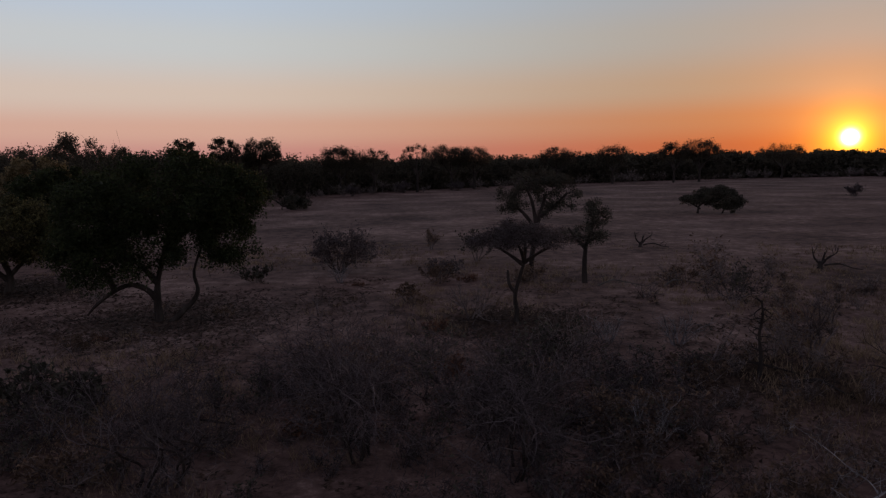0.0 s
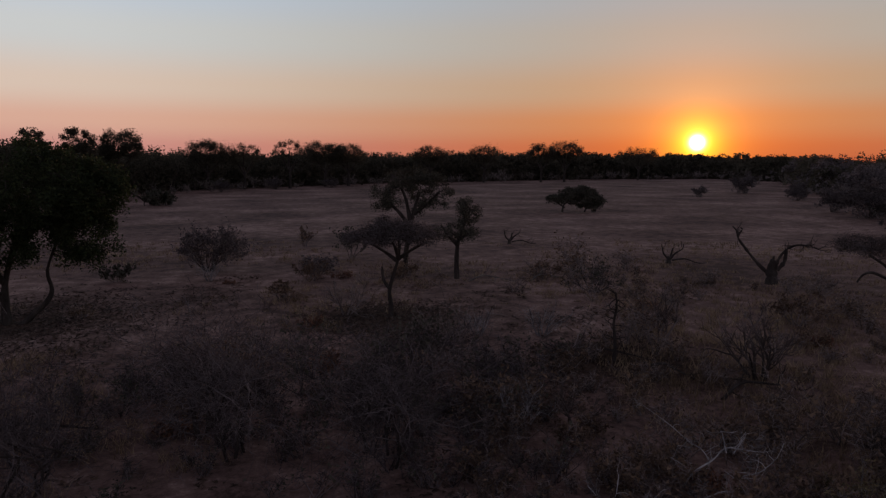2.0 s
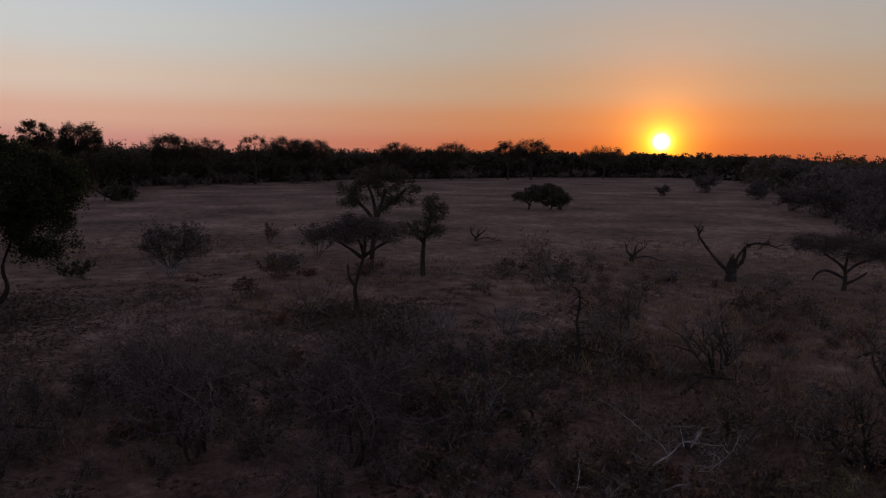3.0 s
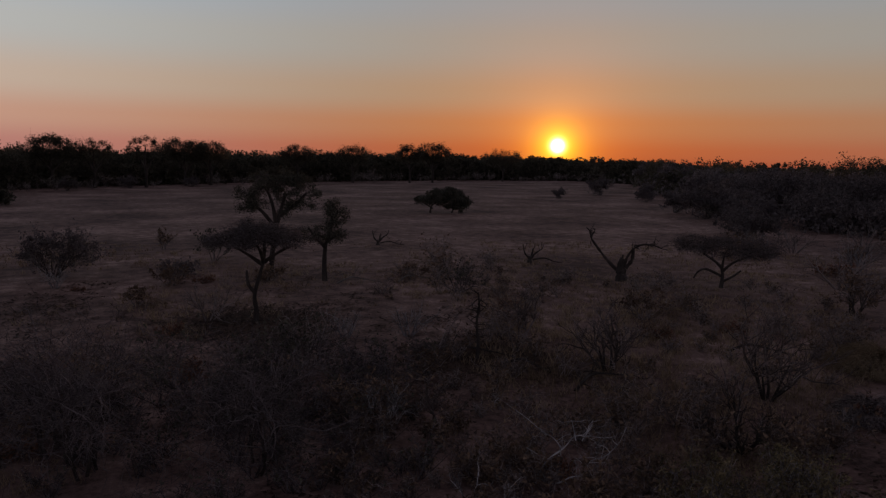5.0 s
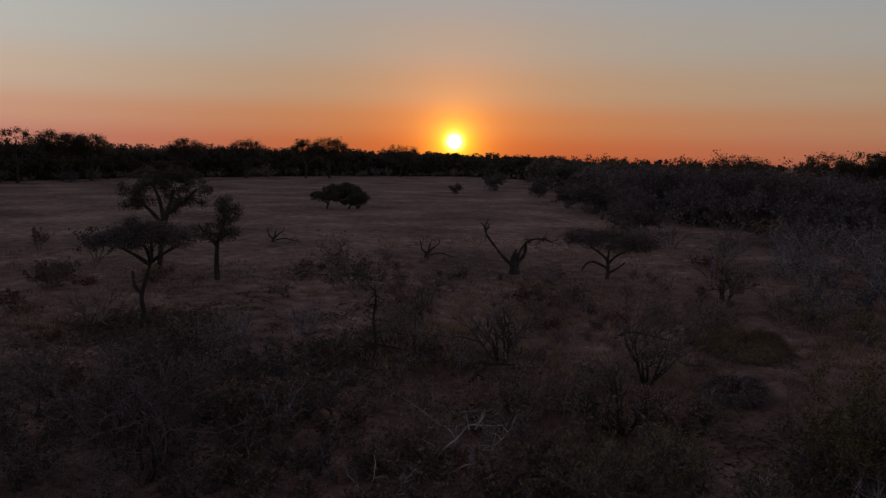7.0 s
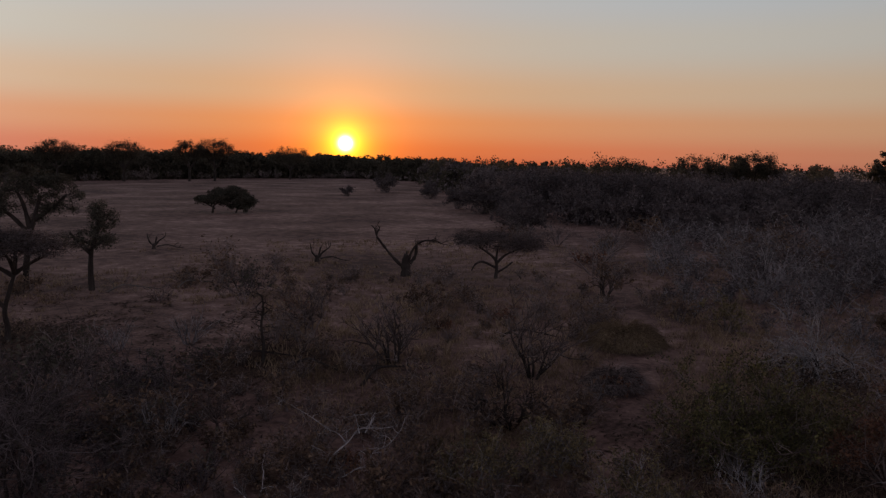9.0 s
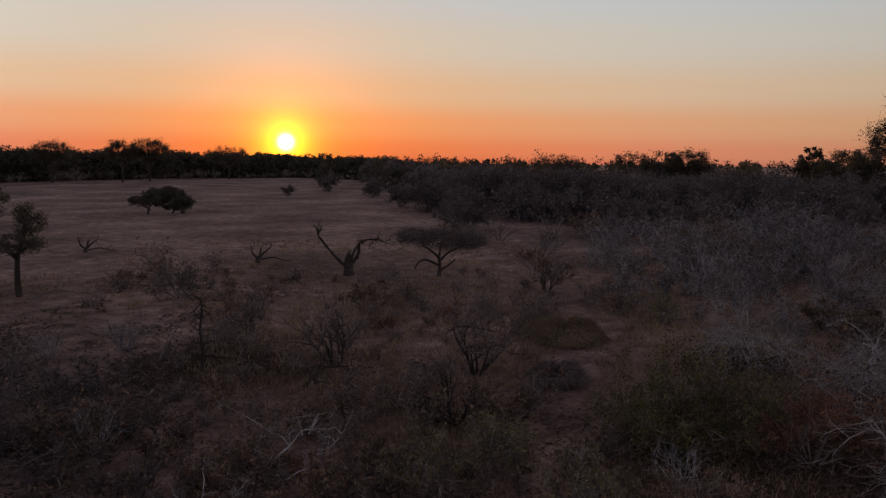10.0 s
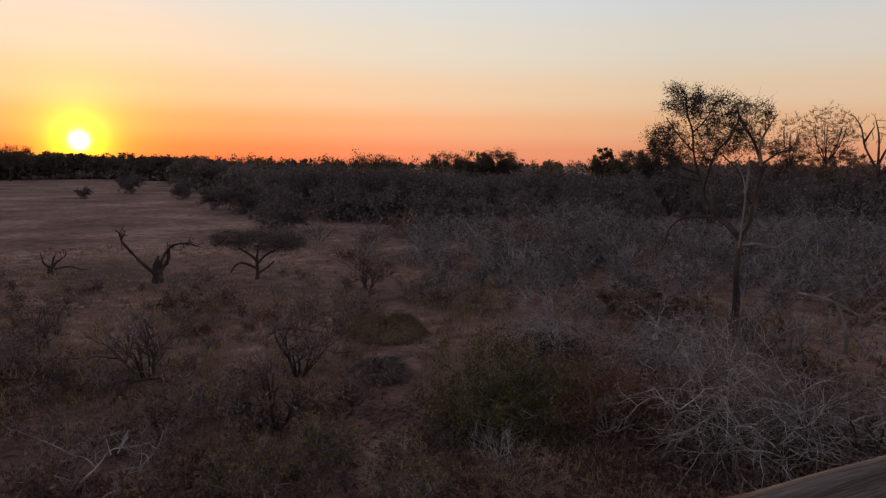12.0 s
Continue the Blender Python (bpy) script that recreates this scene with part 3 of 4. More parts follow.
# bare-crowned trees beyond the thicket
def bare_crowned_tree(m, h, width, clumps):
    ob = thing("tree", "nearly leafless tree with a rounded twiggy crown", "tree", "leafless trees behind the thicket", m)
    g = Shape()
    trunk = limb(g, [(0, 0, -0.1), (0.15, 0, h * 0.2), (-0.05, 0, h * 0.42), (0.05, 0, h * 0.5)], 0.019 * h, 0.011 * h, rng)
    part("trunk", g, BARK, ob)
    nodes = [np.array(trunk[-1])]
    for k in range(7):
        a = k * 0.9 + rng.uniform(-0.2, 0.2)
        reach = width * rng.uniform(0.22, 0.36)
        g = Shape()
        x, y = math.cos(a) * reach, math.sin(a) * reach
        line = limb(g, [trunk[-1 - k % 3], (x * 0.45, y * 0.45, h * rng.uniform(0.56, 0.62)), (x * 0.85, y * 0.85, h * rng.uniform(0.66, 0.74)), (x * 1.05, y * 1.05, h * rng.uniform(0.78, 0.86))], 0.0062 * h, 0.0025 * h, rng, 5)
        part("limb", g, BARK, ob)
        nodes += [np.array(p) for p in line[4:]]
    w = Shape()
    tips = clumps_in([(0, 0, h * 0.76, width * 0.5, width * 0.5, h * 0.235), (width * 0.2, 0, h * 0.68, width * 0.34, width * 0.3, h * 0.13), (-width * 0.22, 0, h * 0.66, width * 0.32, width * 0.3, h * 0.13)], clumps, rng, 0.3)
    tips = tips[np.argsort(np.linalg.norm(tips - (0, 0, h * 0.6), axis=1))]
    for q in tips:
        arr = np.array(nodes)
        src = arr[np.linalg.norm((arr - q) * (1, 1, 1.3) + np.where(arr[:, 2:] > q[2], 0.5, 0.0), axis=1).argmin()]
        line = bend(src, q, rng, 0.12)
        w.tube(line, [0.022, 0.02, 0.018, 0.016, 0.013], 3)
        nodes += [line[2], line[3], line[4]]
        for k in range(7):
            d = rng.normal(size=3) + (0, 0, 0.25) + (q - src) * 0.5
            e = q + d / np.linalg.norm(d) * rng.uniform(0.25, 0.6)
            w.spike(q, (q + e) / 2 + rng.normal(size=3) * 0.04, e, 0.013)
    tagged(part("branchwork", w, BARK, ob), kind="stuff")
    c = Shape()
    c.leaves(np.repeat(tips, 3, 0) + rng.normal(size=(len(tips) * 3, 3)) * 0.25, 0.05, rng)
    part("crown", c, LEAF_DRY, ob, "sparse dry leaves on fine twigs", smooth=False)


bare_crowned_tree(facing(88.9, 1.2), 13.3, 5.9, 400)
bare_crowned_tree(facing(86.7, 4.7), 12.4, 3.3, 200)
for x, y, h, width in ((87.5, 6.6, 8.0, 4.5), (88.5, 3.6, 7.8, 4.5), (89.0, -0.8, 8.2, 4.5)):
    skyline_tree(x, y, h, width, 0.8, LEAF_DRY, "low dry-leaved tree behind the thicket")

ob = thing("dead_tree", "leafless dead tree with a few upswept limbs", "tree", "", facing(83.0, -3.7))
w = Shape()
limb(w, [(0, 0, -0.1), (0.2, 0, 3.5), (0.0, 0, 6.5)], 0.3, 0.18, rng)
for pts in ([(0, 0, 6.0), (-1.2, 0, 8.2), (-1.7, 0, 10.2), (-2.4, 0, 11.4)], [(0, 0, 6.4), (0.8, 0.3, 8.4), (1.9, 0.2, 9.6), (2.4, 0.1, 11.3)], [(0, 0, 5.2), (1.3, 0, 6.6), (2.6, 0, 7.6)], [(0, 0.2, 6.5), (-0.1, 0.4, 9.2), (-0.5, 0.5, 11.0)], [(-1.4, 0, 8.8), (-0.6, 0, 10.3)], [(1.9, 0.2, 9.6), (3.0, 0.2, 10.2)]):
    line = limb(w, pts, 0.15, 0.05, rng, 5)
    for p in line[3:]:
        sprout(w, p, rng.normal(size=3) + (0, 0, 0.5), 0.9, 0.04, 1, rng)
part("trunk", w, BARK, ob)


# ---- the trees of the clearing ----
crowned_tree("tree", "broad dark green tree with low spreading stems on bare ground", facing(-11.1, 25.9),
             [[(0, 0, -0.15), (-0.05, 0, 0.6), (0, 0.1, 1.5), (0.3, 0.1, 2.7), (0.6, 0.2, 3.8)],
              [(-0.05, 0, 0.9), (-0.45, 0, 1.35), (-1.0, -0.1, 1.55), (-1.6, -0.1, 1.3), (-2.2, -0.1, 0.85), (-2.5, 0, 0.5)],
              [(0.35, -0.2, -0.1), (0.75, -0.2, 0.3), (1.25, -0.2, 0.75), (1.45, -0.2, 1.2), (1.35, -0.1, 1.9), (1.7, 0, 2.9)],
              [(0, 0.1, 1.5), (-0.7, 0, 2.4), (-1.8, 0, 3.1), (-2.6, 0.1, 3.7)], [(0.3, 0.1, 2.7), (1.4, 0.2, 3.7), (2.8, 0, 4.4)], [(-1.5, -0.1, 1.35), (-1.9, 0, 2.2), (-2.6, 0, 2.6)]],
             [(0.6, 0.2, 4.75, 2.9, 2.6, 1.75), (-2.0, 0, 4.1, 1.7, 1.8, 1.3), (-2.3, -0.3, 2.6, 1.35, 1.3, 0.9), (2.9, 0, 4.6, 1.4, 1.5, 1.2), (2.7, -0.2, 3.0, 1.2, 1.0, 0.75), (-0.4, -0.5, 3.0, 1.6, 1.4, 0.9)],
             BARK, LEAF_DARK, rng, clumps=380, per=230, clump=0.42, size=0.05, r=(0.2, 0.055), twigs=2)
crowned_tree("tree", "low bright green tree with a rounded crown at the clearing edge", facing(-21.3, 33.7),
             [[(0, 0, -0.1), (0.1, 0, 0.8), (-0.2, 0, 1.9), (0, 0, 3.0)], [(0, 0, 0.7), (0.9, 0, 1.7), (1.5, 0, 2.6)], [(0, 0, 0.6), (-1.0, 0, 1.6), (-1.9, 0, 2.4)]],
             [(0, 0, 3.1, 2.9, 2.2, 1.5), (1.5, -0.3, 2.4, 1.5, 1.4, 1.0), (-1.8, 0, 2.6, 1.7, 1.4, 1.1)], BARK, LEAF_GREEN, rng, clumps=190, per=190, clump=0.44, size=0.06, r=(0.22, 0.08), twigs=2)
crowned_tree("tree", "pale olive tree behind the dark broad tree", facing(-35.0, 63.2),
             [[(0, 0, -0.1), (0.2, 0, 1.8), (0, 0, 3.6), (0.2, 0, 5.2)], [(0.1, 0, 1.8), (1.4, 0, 3.6)], [(0.1, 0, 2.0), (-1.5, 0, 3.9)]],
             [(0, 0, 5.2, 2.7, 2.4, 1.9), (1.7, 0, 4.0, 1.7, 1.5, 1.2), (-1.8, 0, 4.2, 1.7, 1.5, 1.3)], BARK, LEAF_OLIVE, rng, clumps=150, per=100, clump=0.52, size=0.12, r=(0.22, 0.08), twigs=2)
crowned_tree("tree", "dark green tree standing close behind the broad tree", facing(-27.5, 52.0),
             [[(0, 0, -0.1), (0.1, 0, 1.6), (0, 0, 3.2), (0.2, 0, 4.4)], [(0.1, 0, 1.5), (-1.6, 0, 3.2)], [(0.1, 0, 1.7), (1.7, 0, 3.3)]],
             [(0, 0, 4.3, 3.4, 2.4, 1.7), (2.3, 0, 3.3, 2.0, 1.5, 1.3), (-2.4, 0, 3.2, 1.9, 1.5, 1.3)], BARK, LEAF_DARK, rng, clumps=150, per=100, clump=0.52, size=0.12, r=(0.24, 0.09), twigs=2)
crowned_tree("acacia", "umbrella acacia with a flat feathery crown on a bent trunk", facing(2.6, 24.0),
             [[(0, 0, -0.15), (0.02, 0, 0.5), (-0.04, 0, 1.05), (0.12, 0, 1.7), (0.3, 0, 2.3)], [(0.28, 0, 2.2), (-0.2, 0.1, 2.55), (-0.8, 0, 2.95)], [(0.3, 0, 2.3), (0.75, 0, 2.6), (1.4, 0.1, 2.95)], [(0.3, 0, 2.3), (0.35, 0.4, 2.8), (0.3, 0.7, 3.1)], [(0, 0, 1.15), (-0.25, 0, 1.5), (-0.3, 0.1, 2.0)], [(0.3, 0, 2.3), (0.2, -0.5, 2.75), (0.1, -0.9, 3.0)]],
             [(0.25, 0, 3.1, 1.95, 1.8, 0.22), (0.2, 0, 3.35, 1.45, 1.3, 0.3), (0.1, 0, 3.65, 0.8, 0.8, 0.3), (-0.9, 0, 3.1, 0.8, 0.8, 0.2)],
             BARK, LEAF_SCRUB, rng, clumps=240, per=80, clump=0.30, size=0.026, r=(0.115, 0.055), flat=0.5, shell=0.3, twigs=4)
crowned_tree("tree", "small tree with tufted olive crown and straight trunk", facing(7.2, 32.6),
             [[(0, 0, -0.1), (-0.02, 0, 0.9), (0.05, 0, 1.8), (0.3, 0, 2.6), (0.4, 0, 3.3)], [(0.02, 0, 1.7), (-0.5, 0, 2.3), (-0.8, 0, 2.7)], [(0.1, 0, 2.0), (0.8, 0, 2.4)]],
             [(0.4, 0, 3.55, 0.75, 0.7, 0.45), (0.1, 0, 2.45, 1.2, 0.9, 0.5), (0.7, 0, 3.1, 0.5, 0.5, 0.4)], BARK, LEAF_FAR, rng, clumps=64, per=110, clump=0.28, size=0.034, r=(0.15, 0.06), twigs=3)
crowned_tree("tree", "open-crowned tree with dark gnarled boughs behind the acacia", facing(5.3, 35.6),
             [[(-0.3, 0, -0.1), (-0.2, 0, 1.2), (0.0, 0, 2.4), (0.2, 0, 3.2), (0.5, 0, 4.2)], [(0, 0, 2.4), (-0.7, 0, 3.3), (-1.4, 0, 3.9)], [(0.2, 0, 3.1), (1.0, 0, 3.7), (1.6, 0, 4.3)], [(0, 0, 2.7), (-0.2, 0, 3.8), (-0.5, 0, 4.6)]],
             [(-1.5, 0, 4.0, 0.85, 0.8, 0.65), (-0.5, 0, 4.7, 1.0, 0.9, 0.55), (0.7, 0, 4.75, 1.0, 0.9, 0.6), (1.6, 0, 4.2, 0.8, 0.8, 0.75), (0.2, 0.2, 3.6, 0.9, 0.8, 0.5), (0.3, 0, 5.1, 1.2, 1.0, 0.4)], BARK, LEAF_FAR, rng, clumps=150, per=95, clump=0.27, size=0.038, r=(0.18, 0.08), twigs=3)
crowned_tree("acacia", "low flat-topped dark acacia alone in the clearing", facing(31.3, 75.4),
             [[(-1.2, 0, -0.1), (-1.15, 0, 0.5), (-0.9, 0, 1.0), (0.4, 0, 1.6)], [(1.3, 0.2, -0.1), (1.6, 0.2, 0.6), (2.0, 0, 1.3)], [(-0.9, 0, 0.5), (-1.7, 0, 1.0), (-2.6, 0, 1.5)], [(-0.5, 0, 1.0), (1.2, 0.3, 1.4)]],
             [(0.2, 0, 1.65, 3.1, 2.2, 0.5), (0.5, 0, 2.2, 2.4, 1.8, 0.6), (-1.7, 0, 1.6, 1.6, 1.2, 0.5), (2.4, 0, 1.3, 1.3, 1.0, 0.65), (0.7, 0, 2.6, 1.4, 1.2, 0.35), (1.1, 0.2, 1.1, 1.2, 1.0, 0.4), (2.0, 0, 0.75, 1.3, 1.0, 0.6)], BARK, LEAF_FAR, rng, clumps=320, per=90, clump=0.40, size=0.07, r=(0.14, 0.08), flat=0.6, shell=0.3, twigs=2)
crowned_tree("acacia", "flat-topped brown acacia low over the scrub", facing(25.4, 24.5),
             [[(0, 0, -0.1), (0.05, 0, 0.5), (0, 0, 0.95), (-0.3, 0, 1.3), (-0.9, 0, 1.7)], [(0, 0, 0.8), (0.5, 0, 1.3), (1.3, 0, 1.7)], [(0, 0, 0.6), (-0.7, 0, 0.9), (-1.1, 0, 0.75), (-1.3, 0, 0.4)], [(0, 0, 0.95), (0.1, 0.4, 1.7)], [(0, 0, 0.3), (0.5, 0, 0.6), (0.9, 0, 0.95)]],
             [(0.2, 0, 2.05, 2.5, 2.0, 0.45), (-0.8, 0, 2.25, 1.5, 1.4, 0.4), (1.4, 0, 1.95, 1.3, 1.2, 0.4)], BARK, LEAF_SCRUB, rng, clumps=240, per=60, clump=0.36, size=0.028, r=(0.11, 0.055), flat=0.5, shell=0.3, twigs=4)

# tall tree at the edge of the scrub, half of it dead
ob = crowned_tree("tree", "tall half-dead tree with thin leafy top and pale bare limb", facing(26.7, 1.1),
                  [[(0, 0, -0.15), (0.02, 0, 1.2), (-0.04, 0, 2.4), (0.0, 0, 3.3), (0.05, 0, 3.7)],
                   [(0, 0, 3.55), (-0.4, 0, 4.0), (-0.85, 0.05, 4.4), (-1.25, 0.1, 4.95), (-1.36, 0.1, 5.4)],
                   [(-1.36, 0.1, 5.3), (-1.55, 0.2, 5.9), (-1.76, 0.2, 6.6), (-1.85, 0.1, 7.5), (-2.05, 0, 8.1), (-2.13, 0, 8.8)],
                   [(-1.36, 0.1, 5.3), (-1.15, -0.2, 6.1), (-0.92, -0.3, 6.75), (-0.6, -0.3, 7.1), (-0.28, -0.2, 7.8), (-0.35, -0.1, 8.4)],
                   [(-1.45, 0.15, 5.6), (-2.1, 0.3, 5.75), (-2.64, 0.3, 6.0)], [(-1.55, 0.2, 5.9), (-2.3, -0.2, 6.2), (-3.0, -0.3, 6.75), (-3.3, -0.3, 7.1)],
                   [(0.05, 0.05, 3.6), (0.32, 0, 4.2), (0.38, 0, 4.8), (0.58, 0, 5.9), (0.56, 0, 6.3), (0.3, 0.1, 7.05), (-0.05, 0.2, 7.6), (-0.3, 0.3, 8.1)],
                   [(0.36, 0, 4.75), (0.12, -0.1, 5.25), (-0.06, -0.1, 5.85), (-0.35, -0.1, 6.2), (-0.75, 0, 6.6)], [(0.58, 0, 6.25), (0.8, 0.1, 6.45), (1.15, 0.1, 6.7), (1.6, 0.1, 6.8)],
                   [(-1.85, 0.1, 7.4), (-1.4, 0.1, 7.9), (-1.1, 0.1, 8.5)], [(-1.76, 0.2, 6.7), (-2.4, 0.1, 7.4), (-2.8, 0, 8.0)]],
                  [(-2.1, 0, 8.55, 0.9, 0.8, 0.72), (-2.75, 0, 7.35, 0.72, 0.7, 0.5), (-2.9, 0, 6.95, 0.5, 0.6, 0.3), (-1.0, 0, 8.3, 1.0, 0.8, 0.6), (0.1, 0, 7.9, 0.85, 0.8, 0.65), (-1.0, 0, 7.25, 0.95, 0.8, 0.6), (-1.9, 0.1, 6.55, 1.15, 0.9, 0.38), (0.0, 0.1, 7.1, 0.7, 0.6, 0.5), (1.2, 0.1, 6.85, 0.5, 0.4, 0.25)],
                  BARK, LEAF_FAR, rng, clumps=430, per=30, clump=0.25, size=0.030, r=(0.16, 0.075), shell=0.15, twigs=7, sizes=(1.0, 0.78, 0.36, 0.36, 0.26, 0.28, 0.55, 0.3, 0.3, 0.24, 0.24))
w = Shape()
for pts, r0, r1 in (([(0.0, -0.12, 3.2), (0.06, -0.14, 4.2), (0.12, -0.14, 5.05), (0.02, -0.12, 5.7), (-0.18, -0.1, 6.2), (-0.35, -0.1, 6.5)], 0.042, 0.015), ([(0.1, -0.13, 5.2), (0.16, -0.1, 5.9), (0.17, -0.1, 6.55)], 0.05, 0.02),
                    ([(0.58, -0.05, 6.2), (0.5, -0.05, 6.95), (0.67, -0.05, 7.45), (0.85, 0, 7.8), (1.02, 0, 8.05)], 0.06, 0.015), ([(0.66, -0.05, 7.4), (0.62, 0, 7.75), (0.72, 0, 8.1)], 0.035, 0.012),
                    ([(0.1, 0, 3.3), (0.6, -0.2, 3.4), (1.2, -0.3, 3.3), (1.6, -0.3, 3.6), (2.2, -0.3, 3.95)], 0.07, 0.02)):
    line = limb(w, pts, r0, r1, rng, 6)
    for p in line[6::4]:
        sprout(w, p, rng.normal(size=3) + (0, 0, 0.3), 0.4, 0.014, 1, rng)
part("dead_limb", w, PALE_BARK, ob, "pale barkless dead limb")
w = Shape()
line = limb(w, [(-0.36, 0, 3.96), (-0.9, -0.1, 4.28), (-1.66, -0.1, 4.28), (-2.13, 0, 4.16), (-2.5, 0, 3.76), (-2.6, 0, 3.3), (-2.8, 0, 2.9)], 0.06, 0.014, rng, 6)
for p in line[6::2]:
    sprout(w, p, rng.normal(size=3) + (-0.2, 0, 0.2), 0.4, 0.014, 1, rng)
part("limb", w, BARK, ob)

# broken fallen tree beside the tall tree
ob = thing("fallen_tree", "grey fallen tree with bare broken limbs in scrub", "dead tree", "", facing(25.6, -1.6))
w = Shape()
for pts, r0, r1 in (([(-0.6, 0, 1.9), (0.4, 0, 1.75), (1.4, -0.1, 1.3), (2.4, -0.2, 1.1), (3.6, -0.3, 1.6)], 0.075, 0.02), ([(0.6, 0, 1.7), (0.9, 0, 0.9), (1.0, 0, -0.1)], 0.07, 0.055), ([(1.4, -0.1, 1.3), (2.0, 0, 1.9), (2.9, 0, 2.4)], 0.06, 0.02),
                    ([(2.0, 0, 1.2), (2.6, 0, 0.5), (2.8, 0, -0.05)], 0.07, 0.04), ([(2.4, -0.2, 1.1), (3.4, -0.2, 0.9), (4.4, 0, 1.5)], 0.05, 0.015), ([(0.2, 0, 1.8), (0.9, 0.2, 2.2), (1.3, 0.2, 2.1)], 0.05, 0.02)):
    line = limb(w, pts, r0, r1, rng, 6)
    for p in line[3::2]:
        sprout(w, p, rng.normal(size=3) + (0, 0, 0.35), 0.7, 0.02, 2, rng)
part("trunk", w, PALE_BARK, ob)

# dead tree with two bent limbs
ob = thing("dead_tree", "dead tree with thick stub trunk and two bent bare limbs", "dead tree", "", facing(21.9, 27.9))
w = Shape()
for pts, r0, r1 in (([(0, 0, -0.15), (0.0, 0, 0.35), (-0.05, 0, 0.75), (0.1, 0, 1.15)], 0.34, 0.17), ([(-0.15, 0, 0.45), (-0.75, 0, 1.05), (-1.2, 0, 1.6), (-1.6, 0, 2.15), (-1.72, 0, 2.55), (-1.9, 0, 2.75)], 0.10, 0.025),
                    ([(0.1, 0, 0.8), (0.3, 0, 1.35), (0.6, 0, 1.75), (1.0, 0, 1.95), (1.5, 0, 1.95), (1.95, 0, 1.8)], 0.085, 0.02), ([(0.2, 0, 0.7), (0.5, 0.1, 1.1), (0.55, 0.1, 1.7)], 0.14, 0.06), ([(-0.1, 0.1, 0.7), (0.05, 0.1, 1.35)], 0.12, 0.06), ([(-1.65, 0, 2.3), (-1.45, 0, 2.6), (-1.55, 0, 2.72)], 0.05, 0.02)):
    line = limb(w, pts, r0, r1, rng, 8, 0.3)
for p in ((-1.72, 0, 2.55), (-1.6, 0, 2.2), (0.55, 0.1, 1.6), (1.0, 0, 1.95), (1.3, 0, 1.95), (1.6, 0, 1.95), (1.9, 0, 1.8), (0.6, 0, 1.75)):
    for k in range(3):
        sprout(w, p, rng.normal(size=3) + (0.3, 0, 0.2), 0.45, 0.022, 1, rng)
part("trunk", w, BARK, ob)


def broken_stump(x, y, size, label, rr):
    ob = thing("tree_stump", label, "tree stump", "broken stumps on the plain", facing(x, y))
    w = Shape()
    limb(w, [(0, 0, -0.1), (0, 0, 0.2), (0.05, 0, 0.4)], 0.17, 0.11, rr, 8, 0.25)
    limb(w, [(0, 0, 0.25), (-0.3, 0, 0.6), (-0.42, 0, 1.15)], 0.085, 0.02, rr, 6, 0.25)
    limb(w, [(0.05, 0, 0.25), (0.35, 0, 0.6), (0.75, 0, 0.9), (0.8, 0, 1.2)], 0.085, 0.015, rr, 6, 0.25)
    limb(w, [(0.1, 0.1, 0.3), (0.2, 0.1, 0.9)], 0.09, 0.03, rr)
    limb(w, [(0.2, 0, 0.2), (0.9, 0.1, 0.3), (1.5, 0, 0.12), (2.0, 0.1, 0.05)], 0.06, 0.015, rr)
    for p, k in (((-0.35, 0, 0.8), 0.4), ((0.6, 0, 0.8), 0.45), ((0.7, 0, 1.0), 0.35), ((1.3, 0.05, 0.2), 0.5), ((0.2, 0.1, 0.7), 0.4), ((1.7, 0.05, 0.1), 0.4)):
        sprout(w, p, rr.normal(size=3) + (0, 0, 0.7), k, 0.02, 1, rr, 0.8, (1, 3))
    part("wood", w, BARK, ob)
    ob.scale = (size,) * 3


broken_stump(20.55, 35.2, 1.0, "broken forked stump of a dead tree", rng)
broken_stump(14.3, 46.2, 0.95, "thin leaning dead stump with fallen stick", rng)

# fallen brushy tree by the far trees
ob = crowned_tree("fallen_tree", "toppled brushy tree with one bare raised limb", facing(-19.0, 97.1), [[(-2.6, 0, 1.9), (-1.4, 0, 1.1), (-0.6, 0, 0.5), (0.6, 0, 0.6)], [(-0.6, 0, 0.9), (-0.9, 0, 0.3), (-0.8, 0, -0.1)]],
                  [(1.0, 0, 1.0, 2.0, 1.2, 0.85)], BARK, LEAF_FAR, rng, clumps=70, per=40, clump=0.35, size=0.15, r=(0.16, 0.08), category="fallen tree")

def fallen_branch(x, y, turn, length, wood, label):
    ob = thing("fallen_branch", label, "branch", "fallen branches on the plain", pose(x, y, lie(x, y), 0, 0, turn))
    w = Shape()
    line = limb(w, [(0, 0, 0.02), (length * 0.3, 0.1, length * 0.13), (length * 0.6, 0, length * 0.10), (length, -0.1, 0.04)], 0.055, 0.02, rng, 6, 0.2)
    for p in line[2::2]:
        sprout(w, p, rng.normal(size=3) + (0.3, 0, 0.6), length * 0.25, 0.018, 2, rng, 0.9, (2, 3), 0.5)
    part("wood", w, wood, ob)


